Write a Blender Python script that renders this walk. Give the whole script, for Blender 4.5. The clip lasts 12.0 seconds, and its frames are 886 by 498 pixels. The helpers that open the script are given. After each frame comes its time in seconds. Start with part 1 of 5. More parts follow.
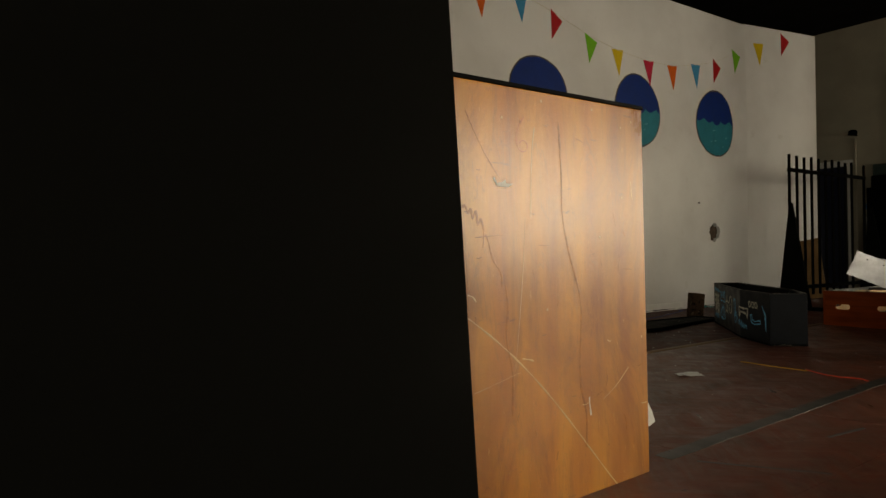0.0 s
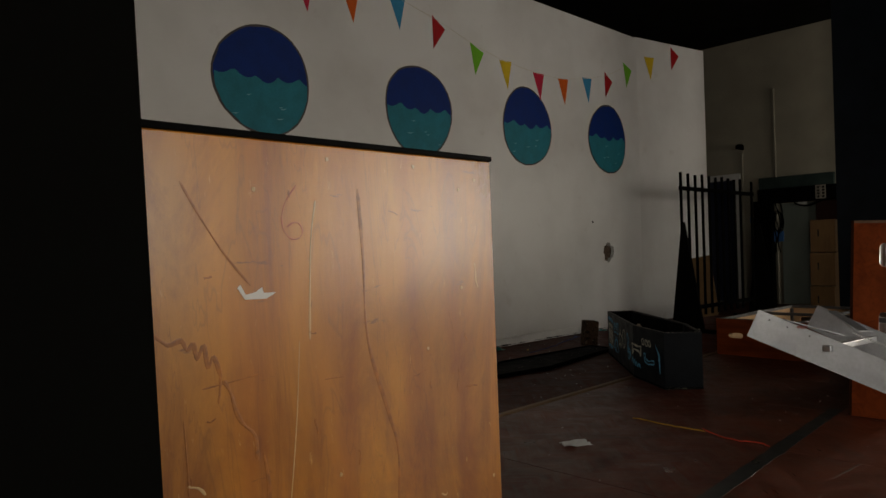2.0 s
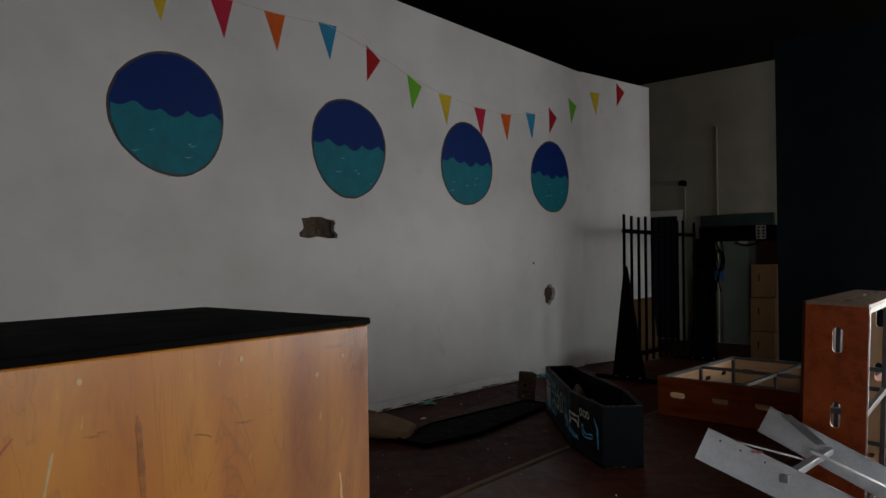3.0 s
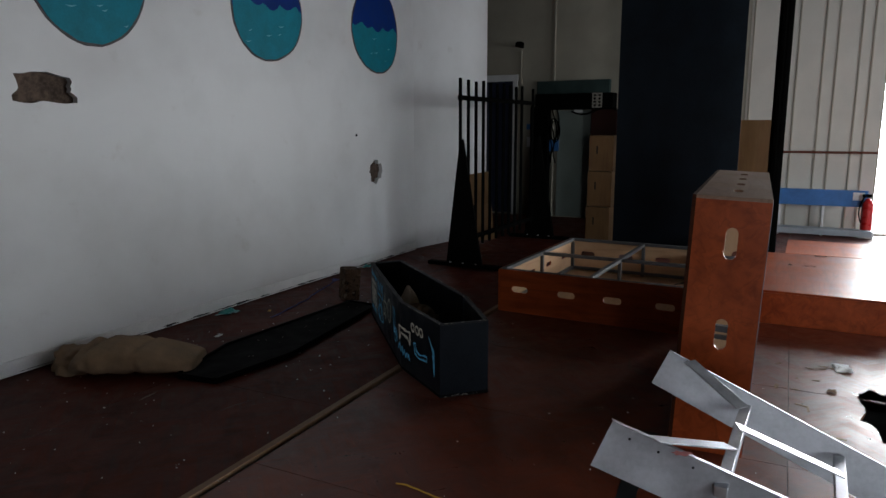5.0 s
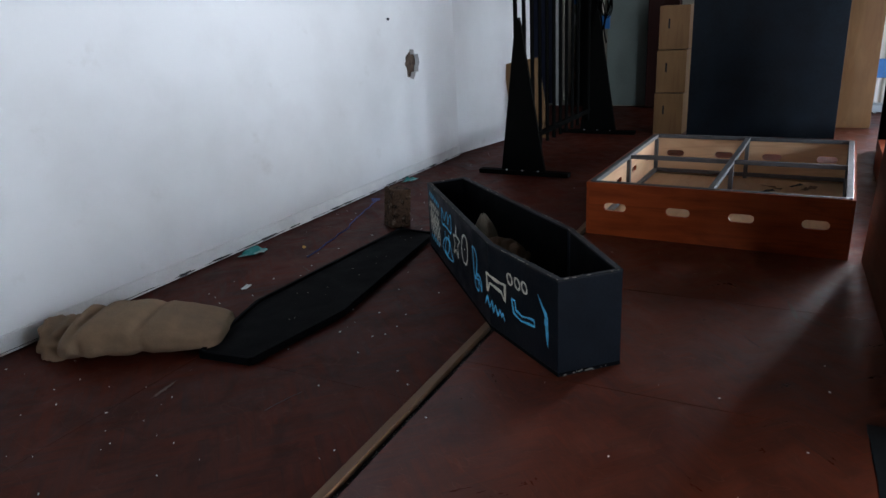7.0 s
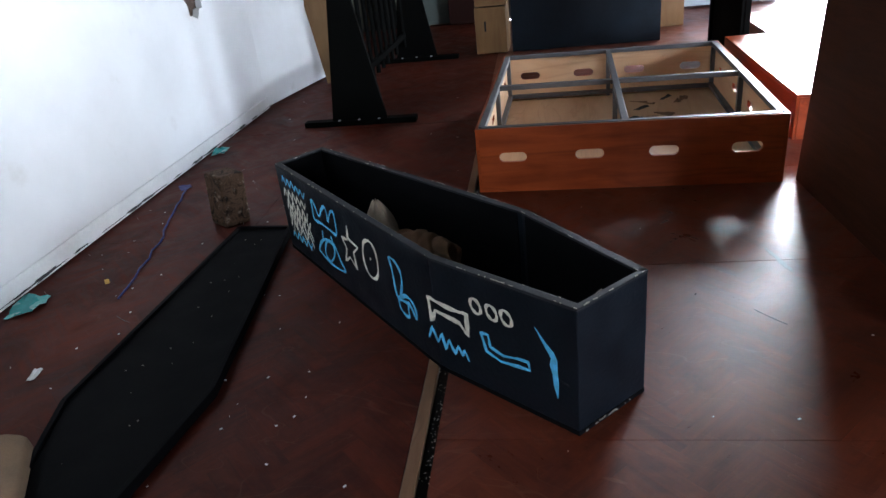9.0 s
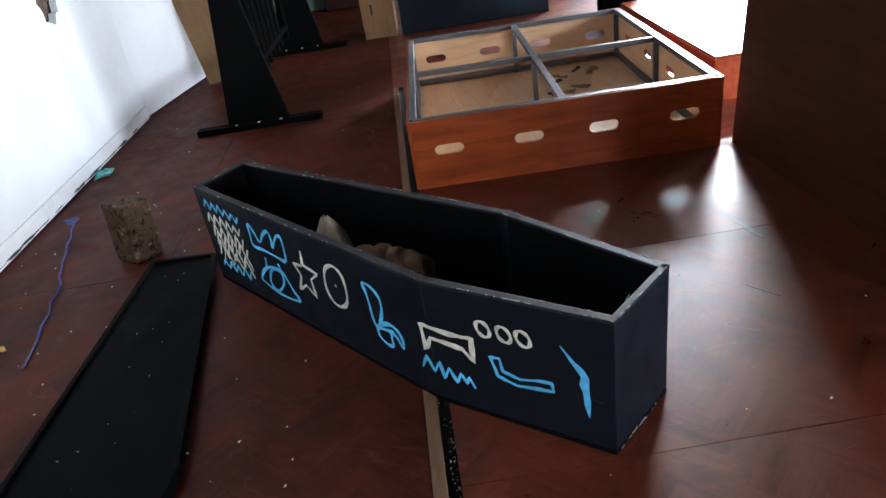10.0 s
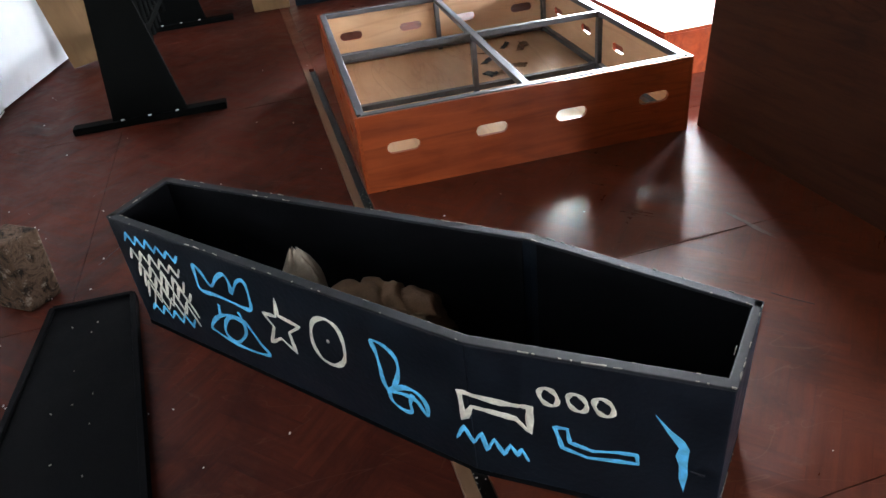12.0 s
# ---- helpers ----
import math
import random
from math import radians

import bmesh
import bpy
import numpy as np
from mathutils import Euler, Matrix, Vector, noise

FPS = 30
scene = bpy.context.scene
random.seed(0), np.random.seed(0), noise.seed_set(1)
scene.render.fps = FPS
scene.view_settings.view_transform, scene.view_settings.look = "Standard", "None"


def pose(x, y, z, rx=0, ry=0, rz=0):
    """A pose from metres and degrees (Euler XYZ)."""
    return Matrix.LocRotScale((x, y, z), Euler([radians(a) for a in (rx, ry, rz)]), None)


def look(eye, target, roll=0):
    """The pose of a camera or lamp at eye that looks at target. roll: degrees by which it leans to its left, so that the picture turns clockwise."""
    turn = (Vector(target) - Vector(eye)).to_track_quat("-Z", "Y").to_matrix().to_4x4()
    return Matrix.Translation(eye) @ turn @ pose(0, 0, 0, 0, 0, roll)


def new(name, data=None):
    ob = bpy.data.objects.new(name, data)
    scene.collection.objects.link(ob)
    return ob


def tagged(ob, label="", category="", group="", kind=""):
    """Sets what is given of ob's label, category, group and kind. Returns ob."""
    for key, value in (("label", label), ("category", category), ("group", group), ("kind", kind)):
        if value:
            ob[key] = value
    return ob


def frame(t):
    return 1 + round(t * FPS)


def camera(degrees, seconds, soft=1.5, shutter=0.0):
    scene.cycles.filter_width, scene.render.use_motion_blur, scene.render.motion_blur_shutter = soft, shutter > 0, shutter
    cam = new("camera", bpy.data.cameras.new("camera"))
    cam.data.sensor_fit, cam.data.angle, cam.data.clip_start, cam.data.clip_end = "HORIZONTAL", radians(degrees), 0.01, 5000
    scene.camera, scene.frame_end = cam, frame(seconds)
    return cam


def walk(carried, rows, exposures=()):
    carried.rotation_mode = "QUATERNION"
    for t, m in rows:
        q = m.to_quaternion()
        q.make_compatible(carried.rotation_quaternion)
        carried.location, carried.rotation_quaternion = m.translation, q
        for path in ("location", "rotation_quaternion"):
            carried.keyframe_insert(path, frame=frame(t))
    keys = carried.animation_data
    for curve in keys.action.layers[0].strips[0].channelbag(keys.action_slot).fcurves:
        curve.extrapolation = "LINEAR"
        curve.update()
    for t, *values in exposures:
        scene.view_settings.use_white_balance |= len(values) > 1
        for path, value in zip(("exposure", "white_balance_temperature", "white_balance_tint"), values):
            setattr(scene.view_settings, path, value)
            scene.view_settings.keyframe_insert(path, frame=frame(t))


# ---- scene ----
# camera and walk
cam = camera(65.8, 12.0)
PATH = [
    (0, (0.831, -0.57, 0.901), (2.009, 1.047, 0.907), -0.8),
    (0.5, (0.969, -0.465, 1.02), (1.922, 1.293, 1.074), -0.6),
    (1, (1.201, -0.313, 1.116), (2.315, 1.348, 1.148), -0.4),
    (1.5, (1.326, -0.262, 1.175), (2.617, 1.265, 1.188), -0.7),
    (2, (1.616, -0.167, 1.197), (2.998, 1.279, 1.206), -1.6),
    (2.5, (1.907, -0.095, 1.526), (3.362, 1.277, 1.552), -0.7),
    (3, (2.12, 0.083, 1.588), (3.609, 1.418, 1.627), -0.3),
    (3.5, (2.352, 0.294, 1.676), (3.981, 1.452, 1.599), -0.8),
    (3.7, (2.446, 0.339, 1.682), (4.108, 1.441, 1.537), -0.8),
    (5.3, (3.518, 0.929, 1.645), (5.272, 1.791, 1.221), 0.0),
    (5.5, (3.643, 1.013, 1.628), (5.398, 1.847, 1.151), 0.1),
    (6, (3.884, 1.239, 1.624), (5.554, 2.188, 1.069), -0.5),
    (6.5, (4.061, 1.521, 1.601), (5.675, 2.535, 0.996), -0.8),
    (6.7, (4.113, 1.626, 1.601), (5.736, 2.613, 0.976), -1.7),
    (8.3, (4.864, 2.457, 1.569), (6.613, 3.042, 0.797), -6.5),
    (8.5, (4.933, 2.54, 1.567), (6.693, 3.045, 0.761), -6.0),
    (9, (5.159, 2.743, 1.546), (6.918, 3.082, 0.658), -6.7),
    (9.5, (5.343, 2.932, 1.568), (7.092, 3.136, 0.619), -8.4),
    (10, (5.454, 3.097, 1.553), (7.202, 3.109, 0.58), -9.1),
    (10.5, (5.499, 3.231, 1.555), (7.213, 3.051, 0.539), -8.2),
    (11, (5.541, 3.283, 1.55), (7.233, 3.029, 0.516), -6.9),
    (11.5, (5.758, 3.378, 1.55), (7.423, 3.07, 0.486), -6.6),
    (12, (6.006, 3.458, 1.557), (7.648, 3.132, 0.463), -6.9),
]
EXPOSURES = [(0.0, -0.6, 10000, 8), (1.0, -0.7, 8400, 10), (1.5, -1.0, 8600, 10), (2.0, -1.15, 8200, 11), (2.5, -1.15, 7400, 10), (3.5, -0.85, 6500, 10), (5.3, -0.25, 6150, 10), (5.7, -0.05, 6000, 10), (6.5, 0.65, 5800, 10), (8.3, 1.45, 5700, 10), (9.5, 2.1, 5750, 10), (10.5, 2.45, 5900, 10), (12.0, 2.6, 6000, 10)]
walk(cam, [(t, look(eye, target, roll)) for t, eye, target, roll in PATH], EXPOSURES)

# world and lights
world = bpy.data.worlds.new("daylight")
scene.world = world
world.use_nodes = True
wn = world.node_tree.nodes
sky = wn.new("ShaderNodeTexSky")
sky.sky_type, sky.sun_disc = "NISHITA", False
sky.sun_elevation, sky.sun_rotation = radians(40), radians(120)
wn["Background"].inputs["Strength"].default_value = 0.15
world.node_tree.links.new(sky.outputs[0], wn["Background"].inputs["Color"])


def window_light(name, place, aim, sx, sy, power, colour):
    """Daylight that enters by an opening: an area lamp in the opening."""
    d = bpy.data.lights.new(name, "AREA")
    d.shape, d.size, d.size_y, d.energy, d.color = "RECTANGLE", sx, sy, power, colour
    ob = new(name, d)
    ob.matrix_world = look(place, aim)
    return ob


# unseen windows: 8.8 follows the plywood highlight, 13.5 added to brighten the cream wall
WINDOWS = ((0.2, 1.1, 10), (4.2, 1.1, 95), (8.8, 1.7, 250), (13.5, 0.8, 125))
SILL, HEAD = 0.85, 2.65
for wx, half, wpow in WINDOWS:
    window_light("window_daylight", (wx, -4.45, (SILL + HEAD) / 2), (wx - 0.4 if wx < 10 else wx + 0.8, 0.0, 1.4), 2 * half, HEAD - SILL, wpow, (0.92, 0.96, 1.0))
# unseen west opening, lamp placed from the shadow edge on the platform
window_light("west_door_daylight", (-3.02, -2.6, 1.6), (8.6, 2.2, 0.4), 1.1, 1.7, 165, (0.95, 0.97, 1.0))
window_light("doorway_daylight", (15.66, -1.5, 1.65), (9.0, -0.2, 0.3), 2.6, 3.1, 125, (1.0, 0.96, 0.91)).data.spread = radians(84)

# materials
def node_material(name, rough=0.6, metal=0.0, spec=0.5):
    m = bpy.data.materials.new(name)
    m.use_nodes = True
    b = m.node_tree.nodes["Principled BSDF"]
    b.inputs["Roughness"].default_value = rough
    b.inputs["Metallic"].default_value = metal
    b.inputs["Specular IOR Level"].default_value = spec
    return m, m.node_tree, b


def noise_of(nt, scale, detail=4.0, rough=0.55, stretch=(1, 1, 1), coords="Object", distort=0.0):
    tc = nt.nodes.new("ShaderNodeTexCoord")
    mp = nt.nodes.new("ShaderNodeMapping")
    mp.inputs["Scale"].default_value = stretch
    n = nt.nodes.new("ShaderNodeTexNoise")
    n.inputs["Scale"].default_value, n.inputs["Detail"].default_value = scale, detail
    n.inputs["Roughness"].default_value, n.inputs["Distortion"].default_value = rough, distort
    nt.links.new(tc.outputs[coords], mp.inputs[0])
    nt.links.new(mp.outputs[0], n.inputs["Vector"])
    return n.outputs["Fac"]


def ramp_of(nt, fac, stops):
    r = nt.nodes.new("ShaderNodeValToRGB")
    e = r.color_ramp.elements
    while len(e) < len(stops):
        e.new(0.5)
    for el, (p, c) in zip(e, stops):
        el.position, el.color = p, (*c, 1) if len(c) == 3 else c
    nt.links.new(fac, r.inputs[0])
    return r.outputs[0]


def mixed(nt, fac, a, b, mode="MIX"):
    x = nt.nodes.new("ShaderNodeMix")
    x.data_type, x.blend_type = "RGBA", mode
    if isinstance(fac, float):
        x.inputs[0].default_value = fac
    else:
        nt.links.new(fac, x.inputs[0])
    for i, v in ((6, a), (7, b)):
        if isinstance(v, tuple):
            x.inputs[i].default_value = (*v, 1)
        else:
            nt.links.new(v, x.inputs[i])
    return x.outputs[2]


def relief(nt, b, fac, strength, dist=0.01):
    bp = nt.nodes.new("ShaderNodeBump")
    bp.inputs["Strength"].default_value, bp.inputs["Distance"].default_value = strength, dist
    nt.links.new(fac, bp.inputs["Height"])
    nt.links.new(bp.outputs[0], b.inputs["Normal"])


def gloss_from(nt, b, fac, lo, hi):
    r = nt.nodes.new("ShaderNodeMapRange")
    r.inputs["From Min"].default_value, r.inputs["From Max"].default_value = 0.3, 0.7
    r.inputs["To Min"].default_value, r.inputs["To Max"].default_value = lo, hi
    nt.links.new(fac, r.inputs[0])
    nt.links.new(r.outputs[0], b.inputs["Roughness"])


def plain_paint(name, colour, rough=0.6, vary=0.25, scale=6.0, metal=0.0, bump=0.1, wear=None, spec=0.5, fine=60.0):
    """Paint, cloth or metal: a base colour with cloudy stains, fine grain and, if asked, worn specks of another colour."""
    m, nt, b = node_material(name, rough, metal, spec)
    big, small = noise_of(nt, scale), noise_of(nt, fine, 3.0)
    dark = tuple(c * (1 - vary) for c in colour)
    light = tuple(min(1, c * (1 + vary)) for c in colour)
    col = ramp_of(nt, big, [(0.3, dark), (0.7, light)])
    col = mixed(nt, 0.25, col, ramp_of(nt, small, [(0.35, dark), (0.65, light)]))
    if wear:
        col = mixed(nt, ramp_of(nt, noise_of(nt, scale * 4, 8.0, 0.7), [(0.68, (0, 0, 0)), (0.74, (1, 1, 1))]), col, wear)
    nt.links.new(col, b.inputs["Base Color"])
    gloss_from(nt, b, big, max(0.05, rough - 0.1), min(1, rough + 0.1))
    relief(nt, b, small, bump, 0.004)
    return m


def wood(name, a, c, line, stretch, rough=0.35, coat=0.0, per_object=True, bump=0.12, scale=3.0, spec=0.3):
    """Veneer or board: streaks along the long axis of stretch, cloudy tone, dark figure lines."""
    m, nt, b = node_material(name, rough, 0, spec)
    streak = noise_of(nt, scale, 8.0, 0.62, stretch, distort=0.9)
    cloud = noise_of(nt, 2.2, 5.0)
    fig = noise_of(nt, scale * 0.5, 3.0, 0.55, tuple(0.6 * v for v in stretch), distort=1.2)
    col = ramp_of(nt, streak, [(0.3, a), (0.7, c)])
    col = mixed(nt, ramp_of(nt, fig, [(0.485, (0, 0, 0)), (0.5, (0.55, 0.55, 0.55)), (0.515, (0, 0, 0))]), col, line)
    col = mixed(nt, 0.35, col, ramp_of(nt, cloud, [(0.35, a), (0.65, c)]))
    if per_object:
        oi = nt.nodes.new("ShaderNodeObjectInfo")
        col = mixed(nt, 0.25, col, ramp_of(nt, oi.outputs["Random"], [(0, a), (1, c)]))
    nt.links.new(col, b.inputs["Base Color"])
    b.inputs["Coat Weight"].default_value, b.inputs["Coat Roughness"].default_value = coat, 0.15
    gloss_from(nt, b, cloud, rough - 0.07, rough + 0.1)
    relief(nt, b, streak, bump, 0.003)
    return m


def wall_paint():
    """White emulsion with broad grey rubs, fine roller texture and yellowed patches."""
    m, nt, b = node_material("white_wall_paint", 0.75, 0, 0.3)
    col = ramp_of(nt, noise_of(nt, 0.9, 5.0), [(0.25, (0.58, 0.57, 0.555)), (0.6, (0.71, 0.71, 0.70))])
    col = mixed(nt, ramp_of(nt, noise_of(nt, 3.2, 7.0, 0.65), [(0.62, (0, 0, 0)), (0.8, (0.5, 0.5, 0.5))]), col, (0.47, 0.445, 0.40))
    nt.links.new(col, b.inputs["Base Color"])
    relief(nt, b, noise_of(nt, 45, 3.0), 0.12, 0.004)
    return m


def sums(nt, op, a, b=None):
    """One arithmetic node; a and b are numbers or sockets."""
    n = nt.nodes.new("ShaderNodeMath")
    n.operation = op
    for k, v in enumerate((a, b)):
        if isinstance(v, (int, float)):
            n.inputs[k].default_value = v
        elif v is not None:
            nt.links.new(v, n.inputs[k])
    return n.outputs[0]


def herringbone(nt, width, ratio):
    """Parquet blocks laid at 45 degrees: a random value for each block, streaks along it, and its joint lines."""
    tc, mp, sep = nt.nodes.new("ShaderNodeTexCoord"), nt.nodes.new("ShaderNodeMapping"), nt.nodes.new("ShaderNodeSeparateXYZ")
    mp.inputs["Rotation"].default_value = (0, 0, radians(45))
    mp.inputs["Scale"].default_value = (1 / width, 1 / width, 1)
    nt.links.new(tc.outputs["Object"], mp.inputs[0])
    nt.links.new(mp.outputs[0], sep.inputs[0])
    u, v = sep.outputs[0], sep.outputs[1]
    i, j = sums(nt, "FLOOR", u), sums(nt, "FLOOR", v)
    k = sums(nt, "FLOORED_MODULO", sums(nt, "SUBTRACT", i, j), 2.0 * ratio)
    up = sums(nt, "GREATER_THAN", k, ratio - 0.5)
    flat_ = sums(nt, "SUBTRACT", 1.0, up)
    cell, grain = nt.nodes.new("ShaderNodeCombineXYZ"), nt.nodes.new("ShaderNodeCombineXYZ")
    nt.links.new(sums(nt, "SUBTRACT", i, sums(nt, "MULTIPLY", k, flat_)), cell.inputs[0])
    nt.links.new(sums(nt, "ADD", j, sums(nt, "MULTIPLY", k, up)), cell.inputs[1])
    nt.links.new(sums(nt, "MULTIPLY", up, 7.3), cell.inputs[2])
    wn_ = nt.nodes.new("ShaderNodeTexWhiteNoise")
    wn_.noise_dimensions = "3D"
    nt.links.new(cell.outputs[0], wn_.inputs["Vector"])
    block = wn_.outputs["Value"]
    nt.links.new(sums(nt, "MULTIPLY", u, sums(nt, "MULTIPLY_ADD", up, 0.9)), grain.inputs[0])
    nt.links.new(sums(nt, "MULTIPLY", v, sums(nt, "MULTIPLY_ADD", flat_, 0.9)), grain.inputs[1])
    nt.links.new(sums(nt, "MULTIPLY", block, 60.0), grain.inputs[2])
    for node in [l.to_node for l in nt.links if l.to_node.type == "MATH" and l.to_node.operation == "MULTIPLY_ADD"]:
        node.inputs[2].default_value = 0.1
    n = nt.nodes.new("ShaderNodeTexNoise")
    n.inputs["Scale"].default_value, n.inputs["Detail"].default_value, n.inputs["Roughness"].default_value = 2.2, 6.0, 0.65
    nt.links.new(grain.outputs[0], n.inputs["Vector"])
    side = sums(nt, "ADD", sums(nt, "MULTIPLY", sums(nt, "FRACT", v), flat_), sums(nt, "MULTIPLY", sums(nt, "FRACT", u), up))
    joint = sums(nt, "LESS_THAN", sums(nt, "ABSOLUTE", sums(nt, "SUBTRACT", side, 0.02)), 0.02)
    return block, n.outputs["Fac"], joint


def floor_wood(name, a, c, scuff, rough, spec=0.35):
    """Old varnished parquet: uneven blocks, worn and stained patches, dust, scratches and patchy gloss."""
    m, nt, b = node_material(name, rough, 0, spec)
    block, streak, joint = herringbone(nt, 0.075, 4)
    cloud = noise_of(nt, 1.9, 7.0, 0.62, distort=0.6)
    col = ramp_of(nt, streak, [(0.30, a), (0.70, c)])
    col = mixed(nt, 0.38, col, ramp_of(nt, cloud, [(0.34, a), (0.66, c)]))
    col = mixed(nt, 0.15, col, ramp_of(nt, block, [(0, a), (0.75, c), (1, tuple(1.35 * v for v in c))]))
    col = mixed(nt, sums(nt, "MULTIPLY", joint, 0.14), col, tuple(0.5 * v for v in a))
    stain = noise_of(nt, 3.1, 5.0, 0.62, distort=0.8)
    col = mixed(nt, ramp_of(nt, stain, [(0.30, (0.6, 0.6, 0.6)), (0.50, (0, 0, 0))]), col, tuple(0.45 * v for v in a))
    dust = noise_of(nt, 9.0, 9.0, 0.75)
    col = mixed(nt, ramp_of(nt, dust, [(0.58, (0, 0, 0)), (0.80, (0.4, 0.4, 0.4))]), col, scuff)
    hair = noise_of(nt, 2.4, 2.0, 0.5, (1.0, 0.35, 1), distort=2.5)
    col = mixed(nt, ramp_of(nt, hair, [(0.4975, (0, 0, 0)), (0.5, (0.28, 0.28, 0.28)), (0.5025, (0, 0, 0))]), col, scuff)
    nt.links.new(col, b.inputs["Base Color"])
    patch = noise_of(nt, 5.5, 7.0, 0.68, distort=0.5)
    shine = sums(nt, "ADD", sums(nt, "MULTIPLY", patch, 0.5), sums(nt, "ADD", sums(nt, "MULTIPLY", streak, 0.42), sums(nt, "MULTIPLY", block, 0.08)))
    gloss_from(nt, b, shine, rough - 0.16, rough + 0.26)
    relief(nt, b, sums(nt, "ADD", streak, sums(nt, "MULTIPLY", block, 0.12)), 0.42, 0.0016)
    return m


def figured_ply():
    """Varnished plywood: long wavering figure, blotched stain, dark streaks and fine pores."""
    m, nt, b = node_material("varnished_plywood", 0.34, 0, 0.7)
    tc, mp = nt.nodes.new("ShaderNodeTexCoord"), nt.nodes.new("ShaderNodeMapping")
    mp.inputs["Scale"].default_value = (1, 1, 0.22)
    w = nt.nodes.new("ShaderNodeTexWave")
    w.wave_type, w.bands_direction = "BANDS", "X"
    for k, v in (("Scale", 1.5), ("Distortion", 14.0), ("Detail", 5.0), ("Detail Scale", 0.9), ("Detail Roughness", 0.62)):
        w.inputs[k].default_value = v
    nt.links.new(tc.outputs["Object"], mp.inputs[0])
    nt.links.new(mp.outputs[0], w.inputs["Vector"])
    col = ramp_of(nt, w.outputs["Fac"], [(0.0, (0.49, 0.160, 0.009)), (1.0, (0.59, 0.228, 0.017))])
    blot = noise_of(nt, 1.7, 8.0, 0.66, (1, 1, 0.6), distort=0.8)
    col = mixed(nt, 0.9, col, ramp_of(nt, blot, [(0.30, (0.50, 0.40, 0.30)), (0.58, (1, 1, 1))]), "MULTIPLY")
    flame = noise_of(nt, 4.2, 8.0, 0.7, (1, 1, 0.28), distort=1.3)
    col = mixed(nt, 0.95, col, ramp_of(nt, flame, [(0.34, (0.62, 0.50, 0.40)), (0.52, (1, 1, 1)), (0.70, (1.0, 1.0, 1.0))]), "MULTIPLY")
    streak = noise_of(nt, 9.0, 7.0, 0.66, (1, 1, 0.10), distort=0.5)
    col = mixed(nt, ramp_of(nt, streak, [(0.62, (0, 0, 0)), (0.74, (0.45, 0.45, 0.45))]), col, (0.17, 0.048, 0.009))
    crack = noise_of(nt, 6.0, 4.0, 0.6, (1, 1, 0.16), distort=1.5)
    col = mixed(nt, ramp_of(nt, crack, [(0.492, (0, 0, 0)), (0.5, (0.25, 0.25, 0.25)), (0.508, (0, 0, 0))]), col, (0.12, 0.035, 0.008))
    tick = noise_of(nt, 16.0, 5.0, 0.65, (0.35, 1, 1.6))
    col = mixed(nt, ramp_of(nt, tick, [(0.655, (0, 0, 0)), (0.69, (0.65, 0.65, 0.65))]), col, (0.15, 0.045, 0.010))
    col = mixed(nt, ramp_of(nt, noise_of(nt, 55.0, 4.0, 0.7, (1, 1, 0.25)), [(0.64, (0, 0, 0)), (0.74, (0.55, 0.55, 0.55))]), col, (0.80, 0.48, 0.15))
    nt.links.new(col, b.inputs["Base Color"])
    gloss_from(nt, b, blot, 0.26, 0.42)
    b.inputs["Coat Weight"].default_value, b.inputs["Coat Roughness"].default_value = 0.55, 0.23
    relief(nt, b, noise_of(nt, 14.0, 6.0, 0.6, (1, 1, 0.15)), 0.25, 0.003)
    return m


M_WALL = wall_paint()
M_CREAM = plain_paint("cream_wall_paint", (0.36, 0.335, 0.265), 0.75, 0.14, 1.5, spec=0.2)
M_WHITE = plain_paint("white_trim_paint", (0.72, 0.72, 0.7), 0.5, 0.12, 5)
M_CEIL = plain_paint("black_ceiling_paint", (0.004, 0.004, 0.0036), 0.9, 0.3, 2, spec=0.1)
M_BLACK = plain_paint("black_flat_paint", (0.0018, 0.0019, 0.0016), 0.85, 0.6, 2.5, spec=0.05)
M_FLAT = plain_paint("blue_black_flat_paint", (0.008, 0.013, 0.019), 0.6, 0.45, 2.6, wear=(0.020, 0.030, 0.040), spec=0.15)
M_COFFIN = plain_paint("black_coffin_paint", (0.0050, 0.0072, 0.0108), 0.45, 0.35, 7, wear=(0.03, 0.034, 0.042), bump=0.3, spec=0.13)
M_EDGE = plain_paint("rubbed_black_edge", (0.018, 0.019, 0.021), 0.6, 0.6, 9, wear=(0.09, 0.086, 0.08), spec=0.15)
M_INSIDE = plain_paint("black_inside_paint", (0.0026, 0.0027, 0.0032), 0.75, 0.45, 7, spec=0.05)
M_PLY = figured_ply()
M_RED = wood("red_stained_plywood", (0.120, 0.016, 0.0035), (0.45, 0.088, 0.016), (0.065, 0.010, 0.0035), (0.4, 4, 4), 0.34, 0.0)
M_REDV = wood("red_stained_plywood_upright", (0.105, 0.015, 0.0038), (0.42, 0.083, 0.017), (0.065, 0.010, 0.0035), (4, 4, 0.4), 0.34, 0.0)
# deck plywood darkened: the shade on the rack's deck face is in its colour
M_DECK = wood("shaded_deck_plywood", (0.014, 0.0042, 0.0020), (0.062, 0.019, 0.0075), (0.010, 0.003, 0.002), (0.5, 5, 5), 0.6, bump=0.2, scale=4.0, spec=0.08)
M_RAW = wood("raw_plywood", (0.44, 0.26, 0.135), (0.62, 0.41, 0.24), (0.30, 0.16, 0.08), (0.6, 3, 3), 0.55)
M_CRATE = wood("pale_brown_board", (0.15, 0.080, 0.032), (0.25, 0.145, 0.060), (0.13, 0.06, 0.025), (3, 3, 0.6), 0.5)
